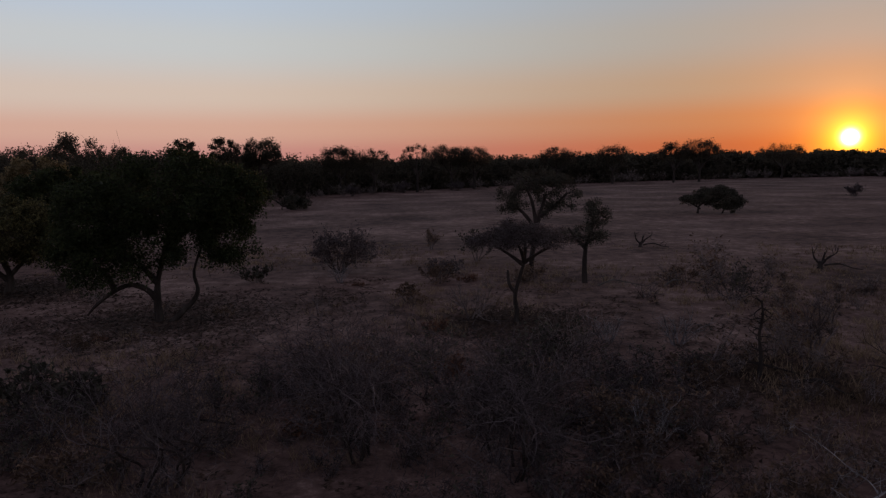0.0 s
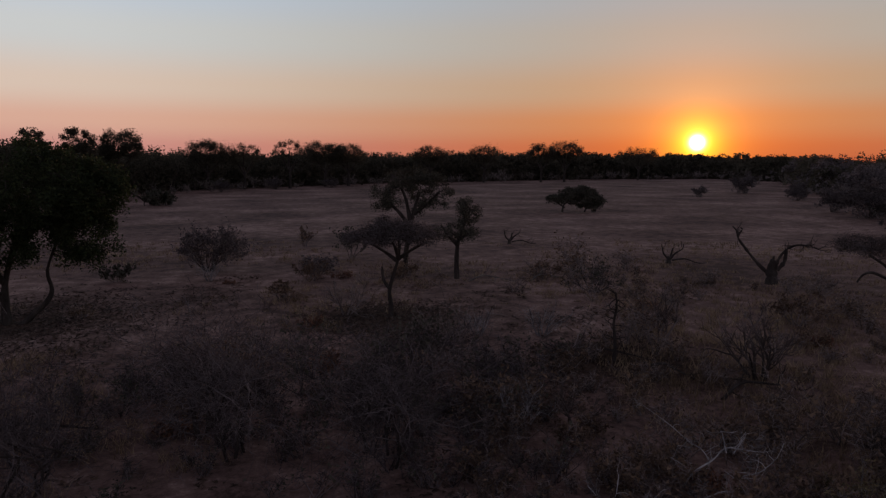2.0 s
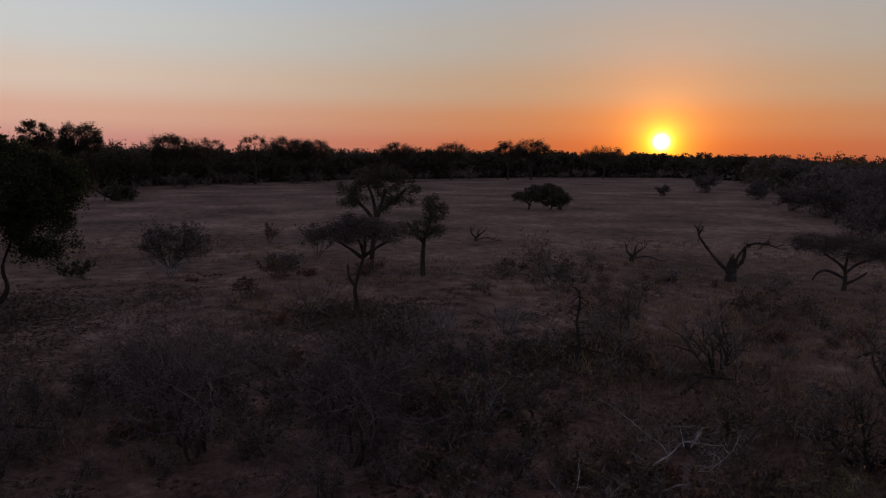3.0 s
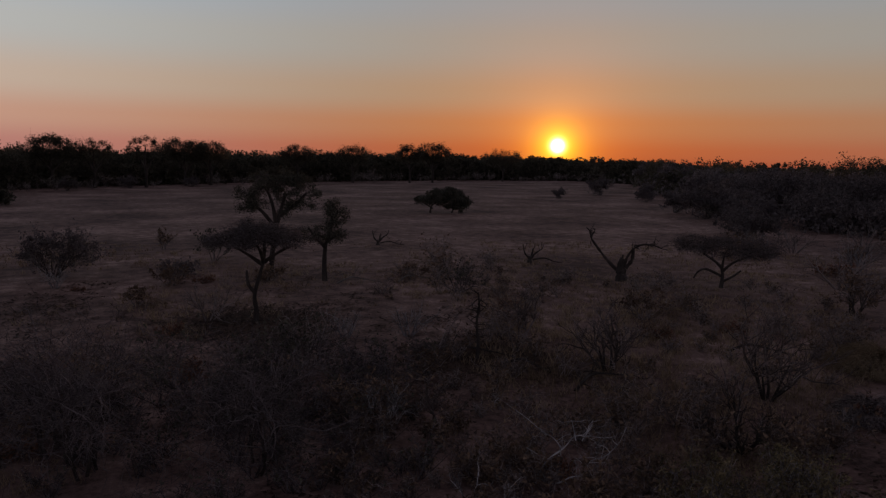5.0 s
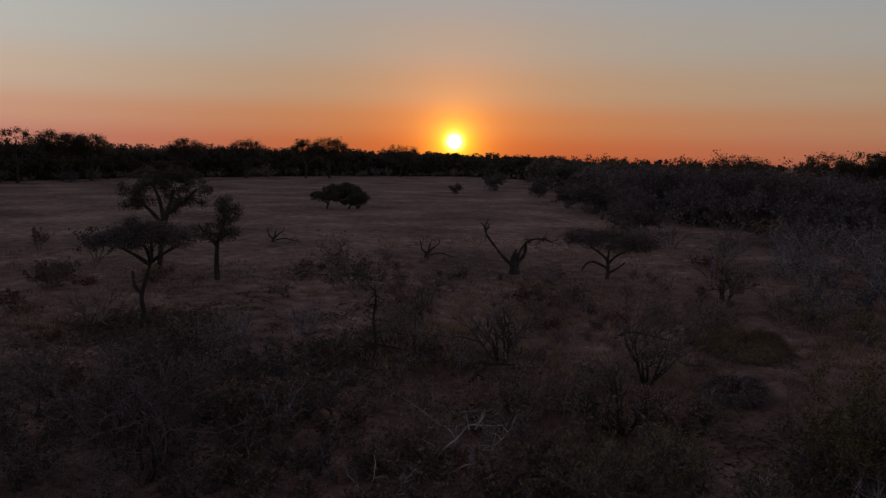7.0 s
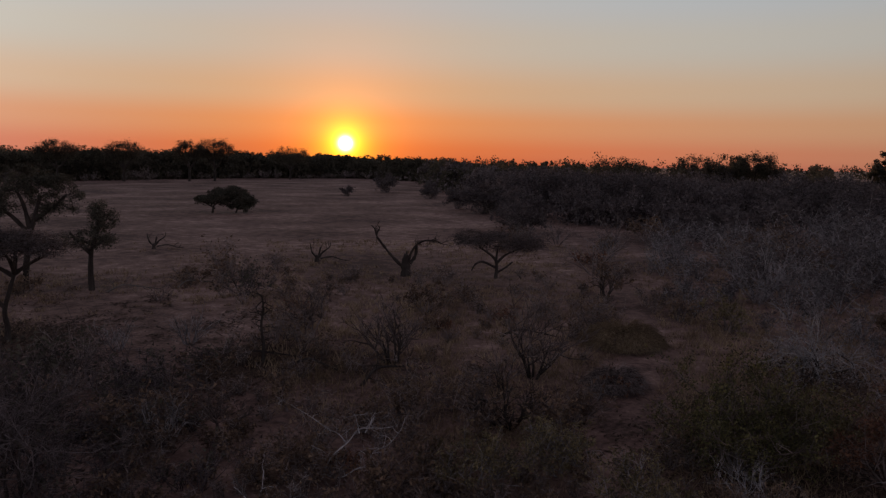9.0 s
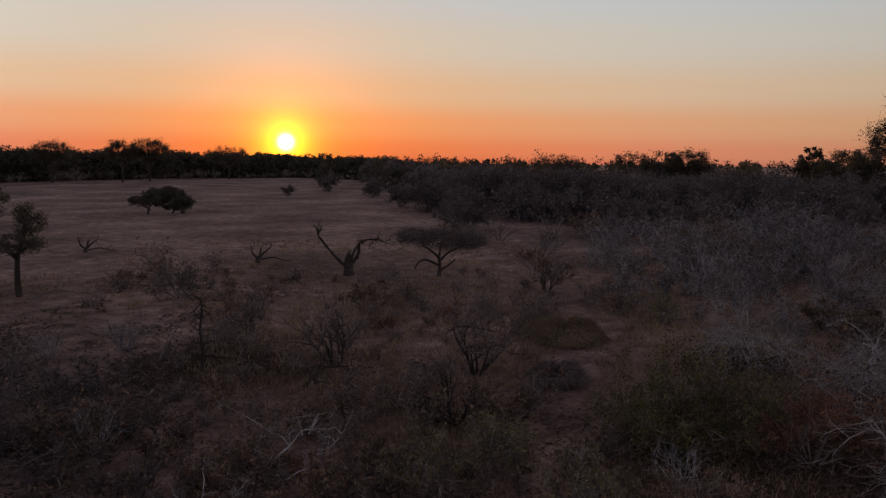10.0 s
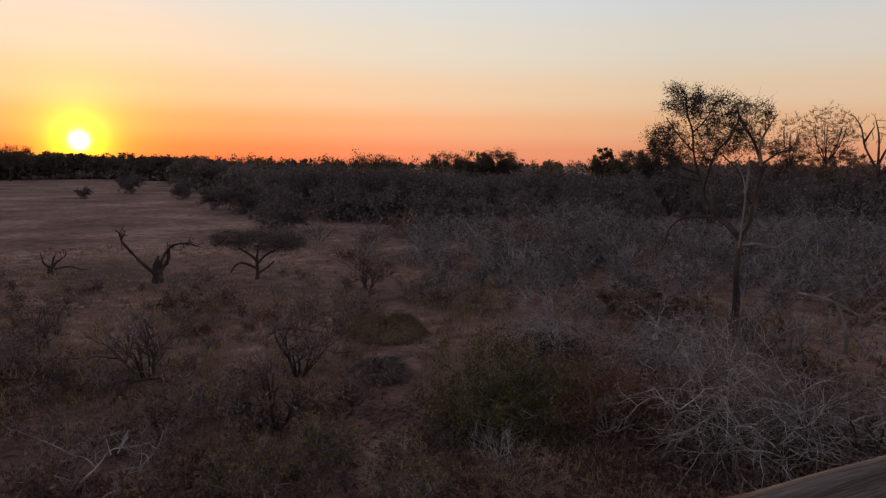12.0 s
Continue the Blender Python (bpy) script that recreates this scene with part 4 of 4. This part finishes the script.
for x, y, turn, length, wood, label in ((7.6, 31.6, -12, 2.2, PALE_BARK, "grey fallen bough arching on bare soil"), (10.6, 31.0, 20, 2.0, PALE_BARK, "grey fallen bough lying flat"), (7.4, 17.4, -20, 2.2, BARK, "dark fallen brush round the sapling"),
                                        (8.9, 16.2, -60, 1.6, BARK, "dark fallen stick beside the sapling"), (9.4, 13.2, 15, 2.4, BARK, "dark fallen log in dry grass"), (-7.6, 14.0, 10, 2.4, BARK, "dark fallen branch on shaded soil"),
                                        (-4.4, 18.5, -25, 1.8, BARK, "dark fallen branch under the bushes"), (16.5, 15.0, -35, 2.0, BARK, "dark fallen branch in scrub")):
    fallen_branch(x, y, turn, length, wood, label)

# ---- bushes that stand singly ----
bare_shrub("bush", "round twiggy grey bush on the open plain", facing(-5.4, 37.6), rng, 2.5, 11, 0.62, 3, 0.04, TWIG, LEAF_SCRUB, 4200, 0.055, 0.95, (3, 5), stem_wood=BARK)
bare_shrub("bush", "upright thin dry bush on the plain", facing(-0.1, 47.5), rng, 1.35, 6, 0.25, 3, 0.035, TWIG, LEAF_DRY, 300, 0.06, 0.5, (3, 4))
bare_shrub("bush", "low dark spreading bush on the plain", facing(0.3, 36.0), rng, 1.25, 11, 1.5, 3, 0.03, TWIG, LEAF_SCRUB, 1200, 0.06, 1.0, (3, 5), 0.05)
bare_shrub("bush", "thin twiggy bush beside the acacia", facing(2.6, 41.2), rng, 1.9, 6, 0.35, 3, 0.03, TWIG, LEAF_FAR, 700, 0.07, 0.6, (3, 4))
bare_shrub("bush", "small twiggy sapling bush by the acacia", facing(1.0, 25.0), rng, 1.65, 5, 0.45, 3, 0.035, TWIG, None, 0, 0.05, 0.85, (3, 5))
bare_shrub("bush", "low dark leafy bush on bare ground", facing(-9.4, 34.9), rng, 0.95, 7, 0.6, 3, 0.02, TWIG, LEAF_FAR, 900, 0.06, 0.8, (3, 4))
bare_shrub("bush", "hazy fine-twigged dry bush", facing(12.4, 27.6), rng, 1.7, 8, 0.7, 3, 0.026, DARK_TWIG, LEAF_FAR, 500, 0.05, 0.95, (3, 5))
ob = thing("sapling", "thin dark bare sapling with short level side branches", "sapling", "", facing(8.2, 16.8))
w = Shape()
limb(w, [(0, 0, -0.1), (0.03, 0, 0.6), (-0.03, 0, 1.2), (0.04, 0, 1.7), (0.0, 0, 2.15)], 0.065, 0.025, rng, 7, 0.2)
part("trunk", w, BARK, ob)
w = Shape()
for z in (0.75, 1.0, 1.15, 1.35, 1.5, 1.65, 1.8, 1.95, 2.1):
    for k in range(2):
        a = rng.uniform(0, 6.28)
        sprout(w, (0, 0, z), np.array((math.cos(a), math.sin(a) * 0.7, rng.uniform(-0.1, 0.5))), rng.uniform(0.18, 0.42), 0.02, 1, rng, 0.9, (2, 3), 0.5, 0.05)
tagged(part("branchwork", w, BARK, ob), kind="stuff")
bare_shrub("bush", "thin leaning bare bush with few stems", facing(10.9, 18.9), rng, 1.95, 5, 0.4, 3, 0.04, TWIG, None, 0, 0.05, 0.7, (3, 4))
bare_shrub("bush", "bare bush with several dark upright stems", facing(11.3, 14.4), rng, 2.1, 6, 0.42, 3, 0.055, TWIG, None, 0, 0.05, 0.95, (3, 5), stem_wood=BARK)
bare_shrub("bush", "leafless grey bush with dark forked stems", facing(13.9, 11.0), rng, 2.4, 7, 0.55, 3, 0.045, TWIG, None, 0, 0.05, 0.95, (3, 5), stem_wood=BARK)
bare_shrub("bush", "low bush of dark crooked branches", facing(10.6, 8.7), rng, 1.4, 7, 0.9, 3, 0.05, BARK, LEAF_DRY, 350, 0.04, 0.9, (3, 4), stem_wood=BARK)
bare_shrub("bush", "dark stemmed bush in dry grass", facing(26.0, 17.7), rng, 1.8, 6, 0.45, 3, 0.05, TWIG, LEAF_DRY, 500, 0.06, 0.8, (3, 4), stem_wood=BARK)
bare_shrub("bush", "small dry bush with thin stems", facing(24.4, 12.7), rng, 1.2, 6, 0.3, 3, 0.03, TWIG, LEAF_DRY, 350, 0.05, 0.7, (3, 4))
bare_shrub("bush", "dark bush with olive leaves in grass", facing(24.4, 10.6), rng, 1.4, 7, 0.6, 3, 0.04, TWIG, LEAF_OLIVE, 1600, 0.04, 0.8, (3, 4))
bare_shrub("bush", "dark leaning bush with bent stems", facing(38.5, 14.7), rng, 3.4, 5, 0.5, 3, 0.06, TWIG, LEAF_DRY, 900, 0.07, 0.9, (3, 5))
bare_shrub("bush", "dark low bush under the broad tree", facing(-10.6, 15.9), rng, 1.25, 6, 0.7, 3, 0.06, BARK, LEAF_FAR, 900, 0.06, 1.0, (3, 4), stem_wood=BARK)
bare_shrub("bush", "dark low bush with a thick stem", facing(-9.4, 16.1), rng, 1.2, 6, 0.8, 3, 0.07, BARK, LEAF_FAR, 1000, 0.06, 1.0, (3, 4), stem_wood=BARK)
bare_shrub("bush", "twiggy bush on shaded ground", facing(3.1, 17.8), rng, 1.7, 8, 0.7, 3, 0.035, TWIG, LEAF_FAR, 600, 0.05, 0.95, (3, 5))
bare_shrub("bush", "short stump-like bush with dry leaves", facing(2.2, 15.9), rng, 0.95, 5, 0.4, 2, 0.05, BARK, LEAF_DRY, 200, 0.05, 0.8, (3, 4), stem_wood=BARK)
bare_shrub("bush", "fine bare thorn bush near the lookout", facing(3.8, 12.5), rng, 1.25, 8, 0.9, 3, 0.025, GREY_TWIG, LEAF_DRY, 300, 0.04, 0.95, (3, 5))
bare_shrub("bush", "thin bare sapling bush near the lookout", facing(5.1, 12.4), rng, 1.15, 3, 0.3, 3, 0.03, TWIG, None, 0, 0.05, 0.8, (3, 4))

# leafy bushes in front of the lookout
bare_shrub("bush", "dense dark green leafy bush with fine stems", facing(12.6, 4.1), rng, 2.35, 13, 0.75, 3, 0.035, TWIG, LEAF_GREEN, 13000, 0.027, 0.9, (3, 5), leaf_label="small dark green leaves")
bare_shrub("bush", "green leafy bush merging into dry scrub", facing(14.3, 3.4), rng, 1.9, 9, 0.8, 3, 0.03, TWIG, LEAF_OLIVE, 7500, 0.027, 0.9, (3, 5))
bare_shrub("bush", "russet brown bush with dry leaves", facing(14.6, 2.0), rng, 1.75, 10, 0.85, 3, 0.025, TWIG, LEAF_RUSSET, 4600, 0.032, 0.9, (3, 5))
bare_shrub("bush", "low russet bush with curled dead leaves", facing(15.6, 0.4), rng, 1.7, 9, 0.8, 3, 0.025, TWIG, LEAF_RUSSET, 3600, 0.032, 0.9, (3, 5))
bare_shrub("bush", "straw yellow fine-leaved bush below the lookout", facing(7.7, 6.8), rng, 1.3, 14, 1.1, 3, 0.02, GREY_TWIG, LEAF_OLIVE, 5200, 0.021, 0.95, (3, 5))
bare_shrub("bush", "olive yellow fine-leaved bush below the lookout", facing(9.3, 4.1), rng, 1.2, 14, 1.2, 3, 0.02, GREY_TWIG, LEAF_OLIVE, 5200, 0.021, 0.95, (3, 5))
bare_shrub("bush", "olive fine-leaved bush with dry twig ends", facing(9.7, 6.4), rng, 1.15, 14, 1.2, 3, 0.018, GREY_TWIG, LEAF_OLIVE, 5200, 0.021, 0.95, (3, 5))
bare_shrub("bush", "dry brown fine-leaved bush below the lookout", facing(10.3, 2.4), rng, 1.15, 13, 1.1, 3, 0.02, TWIG, LEAF_DRY, 4800, 0.021, 0.95, (3, 5))

# bleached dead branches close below
ob = thing("dead_branch", "bleached forked dead branch sticking up from the scrub", "branch", "", facing(5.85, 8.75))
w = Shape()
for pts, r0, r1 in (([(-0.25, 0, -0.1), (-0.2, 0, 0.25), (-0.05, 0, 0.6), (0.22, 0, 0.95), (0.5, 0, 1.22), (0.72, 0, 1.28), (0.98, 0, 1.3)], 0.028, 0.008), ([(0.2, 0, 0.93), (0.12, 0, 1.15), (-0.1, 0, 1.4), (-0.5, 0, 1.75), (-1.05, 0, 2.1)], 0.017, 0.004),
                    ([(-0.15, 0, 0.35), (-0.35, -0.05, 0.62), (-0.48, -0.05, 0.95)], 0.013, 0.004), ([(-0.22, 0, 0.2), (0.1, -0.15, 0.25), (0.45, -0.2, 0.4), (0.68, -0.2, 0.35), (0.62, -0.2, 0.15)], 0.022, 0.009), ([(0.66, -0.2, 0.36), (0.72, -0.15, 0.7), (1.0, -0.1, 0.95), (1.3, -0.1, 1.15)], 0.017, 0.006),
                    ([(0.5, 0, 1.2), (0.44, 0.05, 1.42), (0.38, 0.05, 1.62)], 0.012, 0.004), ([(0.62, 0, 1.26), (0.78, 0.05, 1.5)], 0.011, 0.004), ([(-0.25, 0, 0.1), (-0.6, -0.1, 0.3), (-0.75, -0.1, 0.25)], 0.014, 0.005)):
    line = limb(w, [tuple(np.array(q) * (1, 1, 0.8) + rng.normal(size=3) * (0.035, 0.08, 0.035)) for q in pts], r0 * 0.85, r1 * 0.8, rng, 5, 0.25)
    for p in line[2:]:
        sprout(w, p, rng.normal(size=3) + (0, 0, 0.2), 0.3, 0.006, 2, rng, 0.9, (1, 2), 0.7)
part("wood", w, DEAD_WOOD, ob)
bare_shrub("bush", "dark brown bush at the foot of the dead branch", facing(6.1, 9.0), rng, 0.6, 8, 0.7, 3, 0.02, DARK_TWIG, LEAF_RUSSET, 500, 0.04, 0.9, (3, 4))
bare_shrub("bush", "bleached bare stick bush in front", facing(4.2, 8.4), rng, 0.95, 4, 0.9, 3, 0.016, DEAD_WOOD, None, 0, 0.05, 0.9, (2, 3))
bare_shrub("bush", "bleached stick bush beside the green bush", facing(10.8, 2.9), rng, 1.35, 6, 0.45, 3, 0.011, DEAD_WOOD, None, 0, 0.05, 0.8, (3, 4))

# large bare thorn thickets: crooked grey branches in spreading layers over dark stems
def crooked(p, d, length, steps, rr, gnarl, sag):
    """A line that zigzags outward and sags towards its end."""
    pts, q = [np.asarray(p, float)], np.asarray(d, float)
    for k in range(steps):
        q = q / np.linalg.norm(q) + rr.normal(size=3) * gnarl
        q[2] -= sag * k / steps
        if pts[-1][2] < 0.15:
            q[2] = abs(q[2])
        pts.append(pts[-1] + q / np.linalg.norm(q) * length / steps * rr.uniform(0.6, 1.4))
    return pts


def thorn_thicket(label, m, rr, height, width, limbs, wood, thick=0.02, fine_wood=None, stems=5, sag=0.35, lift=0.35, twigs=4, fine=0.004, shade_leaves=0, low=3):
    ob = thing("thorn_bush", label, "bush", "", m)
    brush, fuzz, roots = Shape(), Shape(), []
    for i in range(stems):
        a, k = rr.uniform(0, 6.28), width * 0.26 * rr.uniform(0.1, 1)
        x, y = math.cos(a) * k, math.sin(a) * k
        g = Shape()
        line = limb(g, [(x, y, -0.1), (x + rr.normal() * 0.12, y + rr.normal() * 0.1, height * 0.22), (x * 1.1 + rr.normal() * 0.2, y * 1.1, height * 0.48), (x * 1.2 + rr.normal() * 0.3, y * 1.2 + rr.normal() * 0.2, height * 0.66)], thick * 2.6, thick * 1.3, rr, 6)
        part("stem", g, BARK, ob)
        roots += [np.array(p) for p in line[low:]]
    for i in range(limbs):
        p = roots[rr.integers(0, len(roots))]
        a = rr.uniform(0, 6.28)
        d = np.array((math.cos(a), math.sin(a), lift * rr.uniform(-0.3, 2.2)))
        line = crooked(p, d, width * rr.uniform(0.22, 0.5), 9, rr, 0.24, sag)
        g = Shape()
        t = thick * rr.uniform(0.5, 1.1)
        g.tube(line, [t * (1 - 0.08 * k) for k in range(10)], 4)
        part("branch", g, wood, ob)
        for k in range(2, 10):
            for n in range(1 if rr.uniform() < 0.6 else 2):
                e = (line[k] - line[k - 1]) / np.linalg.norm(line[k] - line[k - 1]) * 0.8 + rr.normal(size=3) * 0.6 + (0, 0, 0.1)
                side = crooked(line[k], e, rr.uniform(0.3, 0.95), 5, rr, 0.28, sag * 0.8)
                brush.tube(side, [t * 0.38, t * 0.33, t * 0.28, t * 0.24, t * 0.2, t * 0.15], 3)
                for q in range(twigs):
                    c = side[rr.integers(1, 6)]
                    f = e * 0.5 + rr.normal(size=3) * 0.7
                    f = c + f / np.linalg.norm(f) * rr.uniform(0.12, 0.42)
                    fuzz.spike(c, (c + f) / 2 + rr.normal(size=3) * 0.025, f, fine)
    tagged(part("brush", brush, wood, ob), kind="stuff")
    tagged(part("fine_brush", fuzz, fine_wood or wood, ob), kind="stuff")
    if shade_leaves:
        # dark leaves added low among the stems to imitate the thicket's inner shade
        k = rr.normal(size=(shade_leaves, 3)) * (width * 0.2, width * 0.2, height * 0.16) + (0, 0, height * 0.22)
        k[:, 2] = np.abs(k[:, 2])
        c = Shape()
        c.leaves(k, 0.035, rr)
        part("foliage", c, SHADE_LITTER, ob, "dark leaves low among the stems that imitate the shaded interior", smooth=False)
    return ob


thorn_thicket("tangled grey bare thorn bush over black stems", facing(13.9, -1.1), rng, 2.2, 4.6, 90, DEAD_WOOD, 0.0145, TWIG, 12, 0.2, 0.42, 3, 0.004, 7000, 6)
thorn_thicket("arching pale grey bare thorn branches", facing(14.0, -3.5), rng, 2.2, 4.8, 80, DEAD_WOOD, 0.0145, TWIG, 11, 0.2, 0.42, 3, 0.004, 7000, 6)
thorn_thicket("pale bare thorn branches lying over the brush", facing(16.3, 0.6), rng, 1.9, 4.2, 64, DEAD_WOOD, 0.013, TWIG, 6, 0.22, 0.4, 3, 0.004, 3500, 6)
thorn_thicket("low grey bare thorn tangle", facing(19.5, 5.6), rng, 1.6, 4.6, 60, DEAD_WOOD, 0.013, GREY_TWIG, 5, 0.4, 0.4, 2, 0.005, 2500)
thorn_thicket("grey bare thorn tangle beneath the tall tree", facing(20.0, 1.8), rng, 1.8, 5.0, 64, DEAD_WOOD, 0.014, GREY_TWIG, 5, 0.4, 0.4, 2, 0.005, 2500)
# left-hand bushes take the darker twig colour in place of shade
thorn_thicket("wide fine-twigged bare thorn bush, darkened in colour for shade", facing(-2.4, 13.0), rng, 2.4, 5.2, 90, DARK_TWIG, 0.014, None, 10, 0.0, 0.8, 4, 0.0045)
thorn_thicket("fine-twigged bare thorn bush, darkened in colour for shade", facing(0.8, 12.0), rng, 2.0, 4.2, 66, DARK_TWIG, 0.014, None, 8, 0.0, 0.8, 4, 0.0045)
thorn_thicket("low bare thorn bush, darkened in colour for shade", facing(-5.8, 11.6), rng, 1.5, 4.2, 60, DARK_TWIG, 0.014, None, 8, 0.0, 0.8, 4, 0.0045)


# ---- heaps of dry brush beside the bare track ----
def brush_mound(label, m, rr, radius, height, straw, count):
    ob = thing("brush_mound", label, "brush heap", "low brush heaps by the track", m)
    a, k = rr.uniform(0, 6.28, count), radius * rr.uniform(0, 1, count) ** 0.6
    top = height * np.sqrt(np.maximum(0.02, 1 - (k / radius) ** 2)) * rr.uniform(0.55, 1.0, count) * (1 + 0.22 * np.sin(2 * a + 1) + 0.12 * np.sin(5 * a))
    base = np.stack((np.cos(a) * k, np.sin(a) * k, top), 1)
    # stalks hang down and outwards from the crown of the heap
    tip = base + np.stack((np.cos(a) * 0.30, np.sin(a) * 0.30, 0.10 - 0.30 * k / radius), 1) * rr.uniform(0.5, 1.3, (count, 1)) + rr.normal(size=(count, 3)) * 0.10
    tip[:, 2] = np.maximum(tip[:, 2], 0.0)
    w = Shape()
    needles(w, base, tip, np.full(count, 0.006))
    tagged(part("straw", w, straw, ob), kind="stuff")
    c = Shape()
    c.leaves(base * (0.95, 0.95, 0.85), 0.05, rr)
    tagged(part("leaf_mat", c, straw, ob, smooth=False), kind="stuff")


brush_mound("low rounded heap of dry brown brush", facing(19.3, 11.8), rng, 1.4, 0.7, GRASS, 5200)
brush_mound("small dark rounded heap of dry brush", facing(15.1, 9.0), rng, 0.8, 0.55, TWIG, 1700)

# ---- repeated dry shrubs over the plain and the right-hand scrub ----
KINDS = [
    bare_shrub("shrub", "bare brown dry shrub with fine twigs", facing(20.2, 16.5), rng, 1.6, 8, 0.7, 3, 0.03, TWIG, None, 0, 0.05, 0.95, (2, 3), group="dry shrubs of the scrub"),
    bare_shrub("shrub", "grey leafless shrub with upright twigs", facing(30.0, 10.0), rng, 1.9, 9, 0.55, 3, 0.028, GREY_TWIG, None, 0, 0.05, 0.8, (2, 3), group="dry shrubs of the scrub"),
    bare_shrub("shrub", "dry shrub with sparse brown leaves", facing(17.0, 20.0), rng, 1.4, 8, 0.8, 3, 0.026, TWIG, LEAF_DRY, 700, 0.055, 0.95, (2, 3), group="dry shrubs of the scrub"),
    bare_shrub("shrub", "low shrub with small brown leaves", facing(28.0, 6.0), rng, 1.3, 9, 0.9, 3, 0.024, TWIG, LEAF_DRY, 1100, 0.055, 0.95, (2, 3), group="dry shrubs of the scrub"),
    bare_shrub("shrub", "low russet brush clump", facing(15.1, 8.8), rng, 0.65, 12, 1.3, 3, 0.015, TWIG, LEAF_RUSSET, 600, 0.04, 1.0, (2, 3), group="dry shrubs of the scrub"),
]


TAKEN = [(2.6, 24.0), (7.2, 32.6), (-11.1, 25.9), (21.9, 27.9), (20.5, 35.2), (8.2, 16.8), (26.5, 0.9), (25.4, 24.5), (12.6, 4.1), (6.4, 8.8)]
count = 0
while count < 85:
    # scrub to the right of the clearing, thickening away from it
    a, d = rng.uniform(46, 104), 16 + 50 * rng.uniform() ** 0.8
    x, y = -0.9 + d * math.sin(radians(a)), -2 + d * math.cos(radians(a))
    if a < 54 and d < 30 or any(math.hypot(x - p, y - q) < 1.8 for p, q in TAKEN) or d < 24 and rng.uniform() < 0.75:
        continue
    if a < 60 and 17 < d < 32 and rng.uniform() < 0.6:
        continue
    k = rng.choice(5, p=[0.27, 0.33, 0.18, 0.14, 0.08])
    s = rng.uniform(0.7, 1.25) * (1.0 if d < 35 else 1.35)
    copy_thing(KINDS[k], facing(x, y, rng.uniform(0, 360), 1.0, lie(x, y) - 0.03) @ Matrix.Diagonal((s * rng.uniform(0.9, 1.3), s * rng.uniform(0.9, 1.3), s, 1)))
    count += 1
count = 0
while count < 45:
    # scattered low scrub across the near plain
    a, d = rng.uniform(-32, 56), 13 + 24 * rng.uniform() ** 0.9
    x, y = -0.9 + d * math.sin(radians(a)), -2 + d * math.cos(radians(a))
    if any(math.hypot(x - p, y - q) < 1.6 for p, q in TAKEN) or -30 < a < -8 and d > 17 and rng.uniform() < 0.8:
        continue
    k = rng.choice(5, p=[0.35, 0.1, 0.25, 0.05, 0.25])
    s = rng.uniform(0.35, 0.85)
    copy_thing(KINDS[k], facing(x, y, rng.uniform(0, 360), 1.0, lie(x, y) - 0.03) @ Matrix.Diagonal((s * 1.2, s * 1.2, s, 1)))
    count += 1

# bushes at the foot of the far trees and along the clearing's right edge
EDGE = bare_shrub("shrub", "dark rounded bush at the clearing edge", facing(52.0, 49.0), rng, 2.6, 9, 0.8, 3, 0.05, TWIG, LEAF_SCRUB, 6500, 0.065, 0.95, (3, 4), group="dark bushes at the clearing edge")
for x, y, s in ((58.9, 61.2, 2.6), (82.4, 115.1, 2.5), (55.0, 52.0, 2.3), (62.0, 70.0, 2.0), (75.0, 92.0, 1.4), (88.0, 108.0, 1.6), (66.0, 104.0, 1.3), (-14.0, 138.0, 1.6), (-4.0, 150.0, 1.7), (8.0, 158.0, 1.5), (26.0, 180.0, 1.8), (44.0, 40.0, 1.7), (48.0, 45.0, 1.9)):
    copy_thing(EDGE, facing(x, y, rng.uniform(0, 360), 1.0) @ Matrix.Diagonal((s * 0.62, s * 0.62, s * 0.55, 1)))


# ---- lookout rail ----
def lookout_rail():
    ob = thing("rail", "weathered round log rail of a wooden lookout", "railing", "", pose(-0.360, -2.403, 5.65, 0, 0, -31.6))
    w = Shape()
    xs = np.linspace(0, 3.6, 60)
    pts = [(x, 0.006 * math.sin(x * 2.1), 0.004 * math.sin(x * 3.3 + 1)) for x in xs]
    w.tube(pts, [0.044 + 0.002 * math.sin(x * 5) + 0.0012 * rng.normal() for x in xs], 28)
    part("log", w, RAIL_WOOD, ob)
    for x in (0.07, 3.4):
        p = Shape()
        limb(p, [(x, 0, -0.03), (x + 0.01, 0, -2.0), (x, 0.01, -4.0), (x, 0, -5.9)], 0.055, 0.07, rng, 14, 0.05)
        part("post", p, RAIL_WOOD, ob)


lookout_rail()
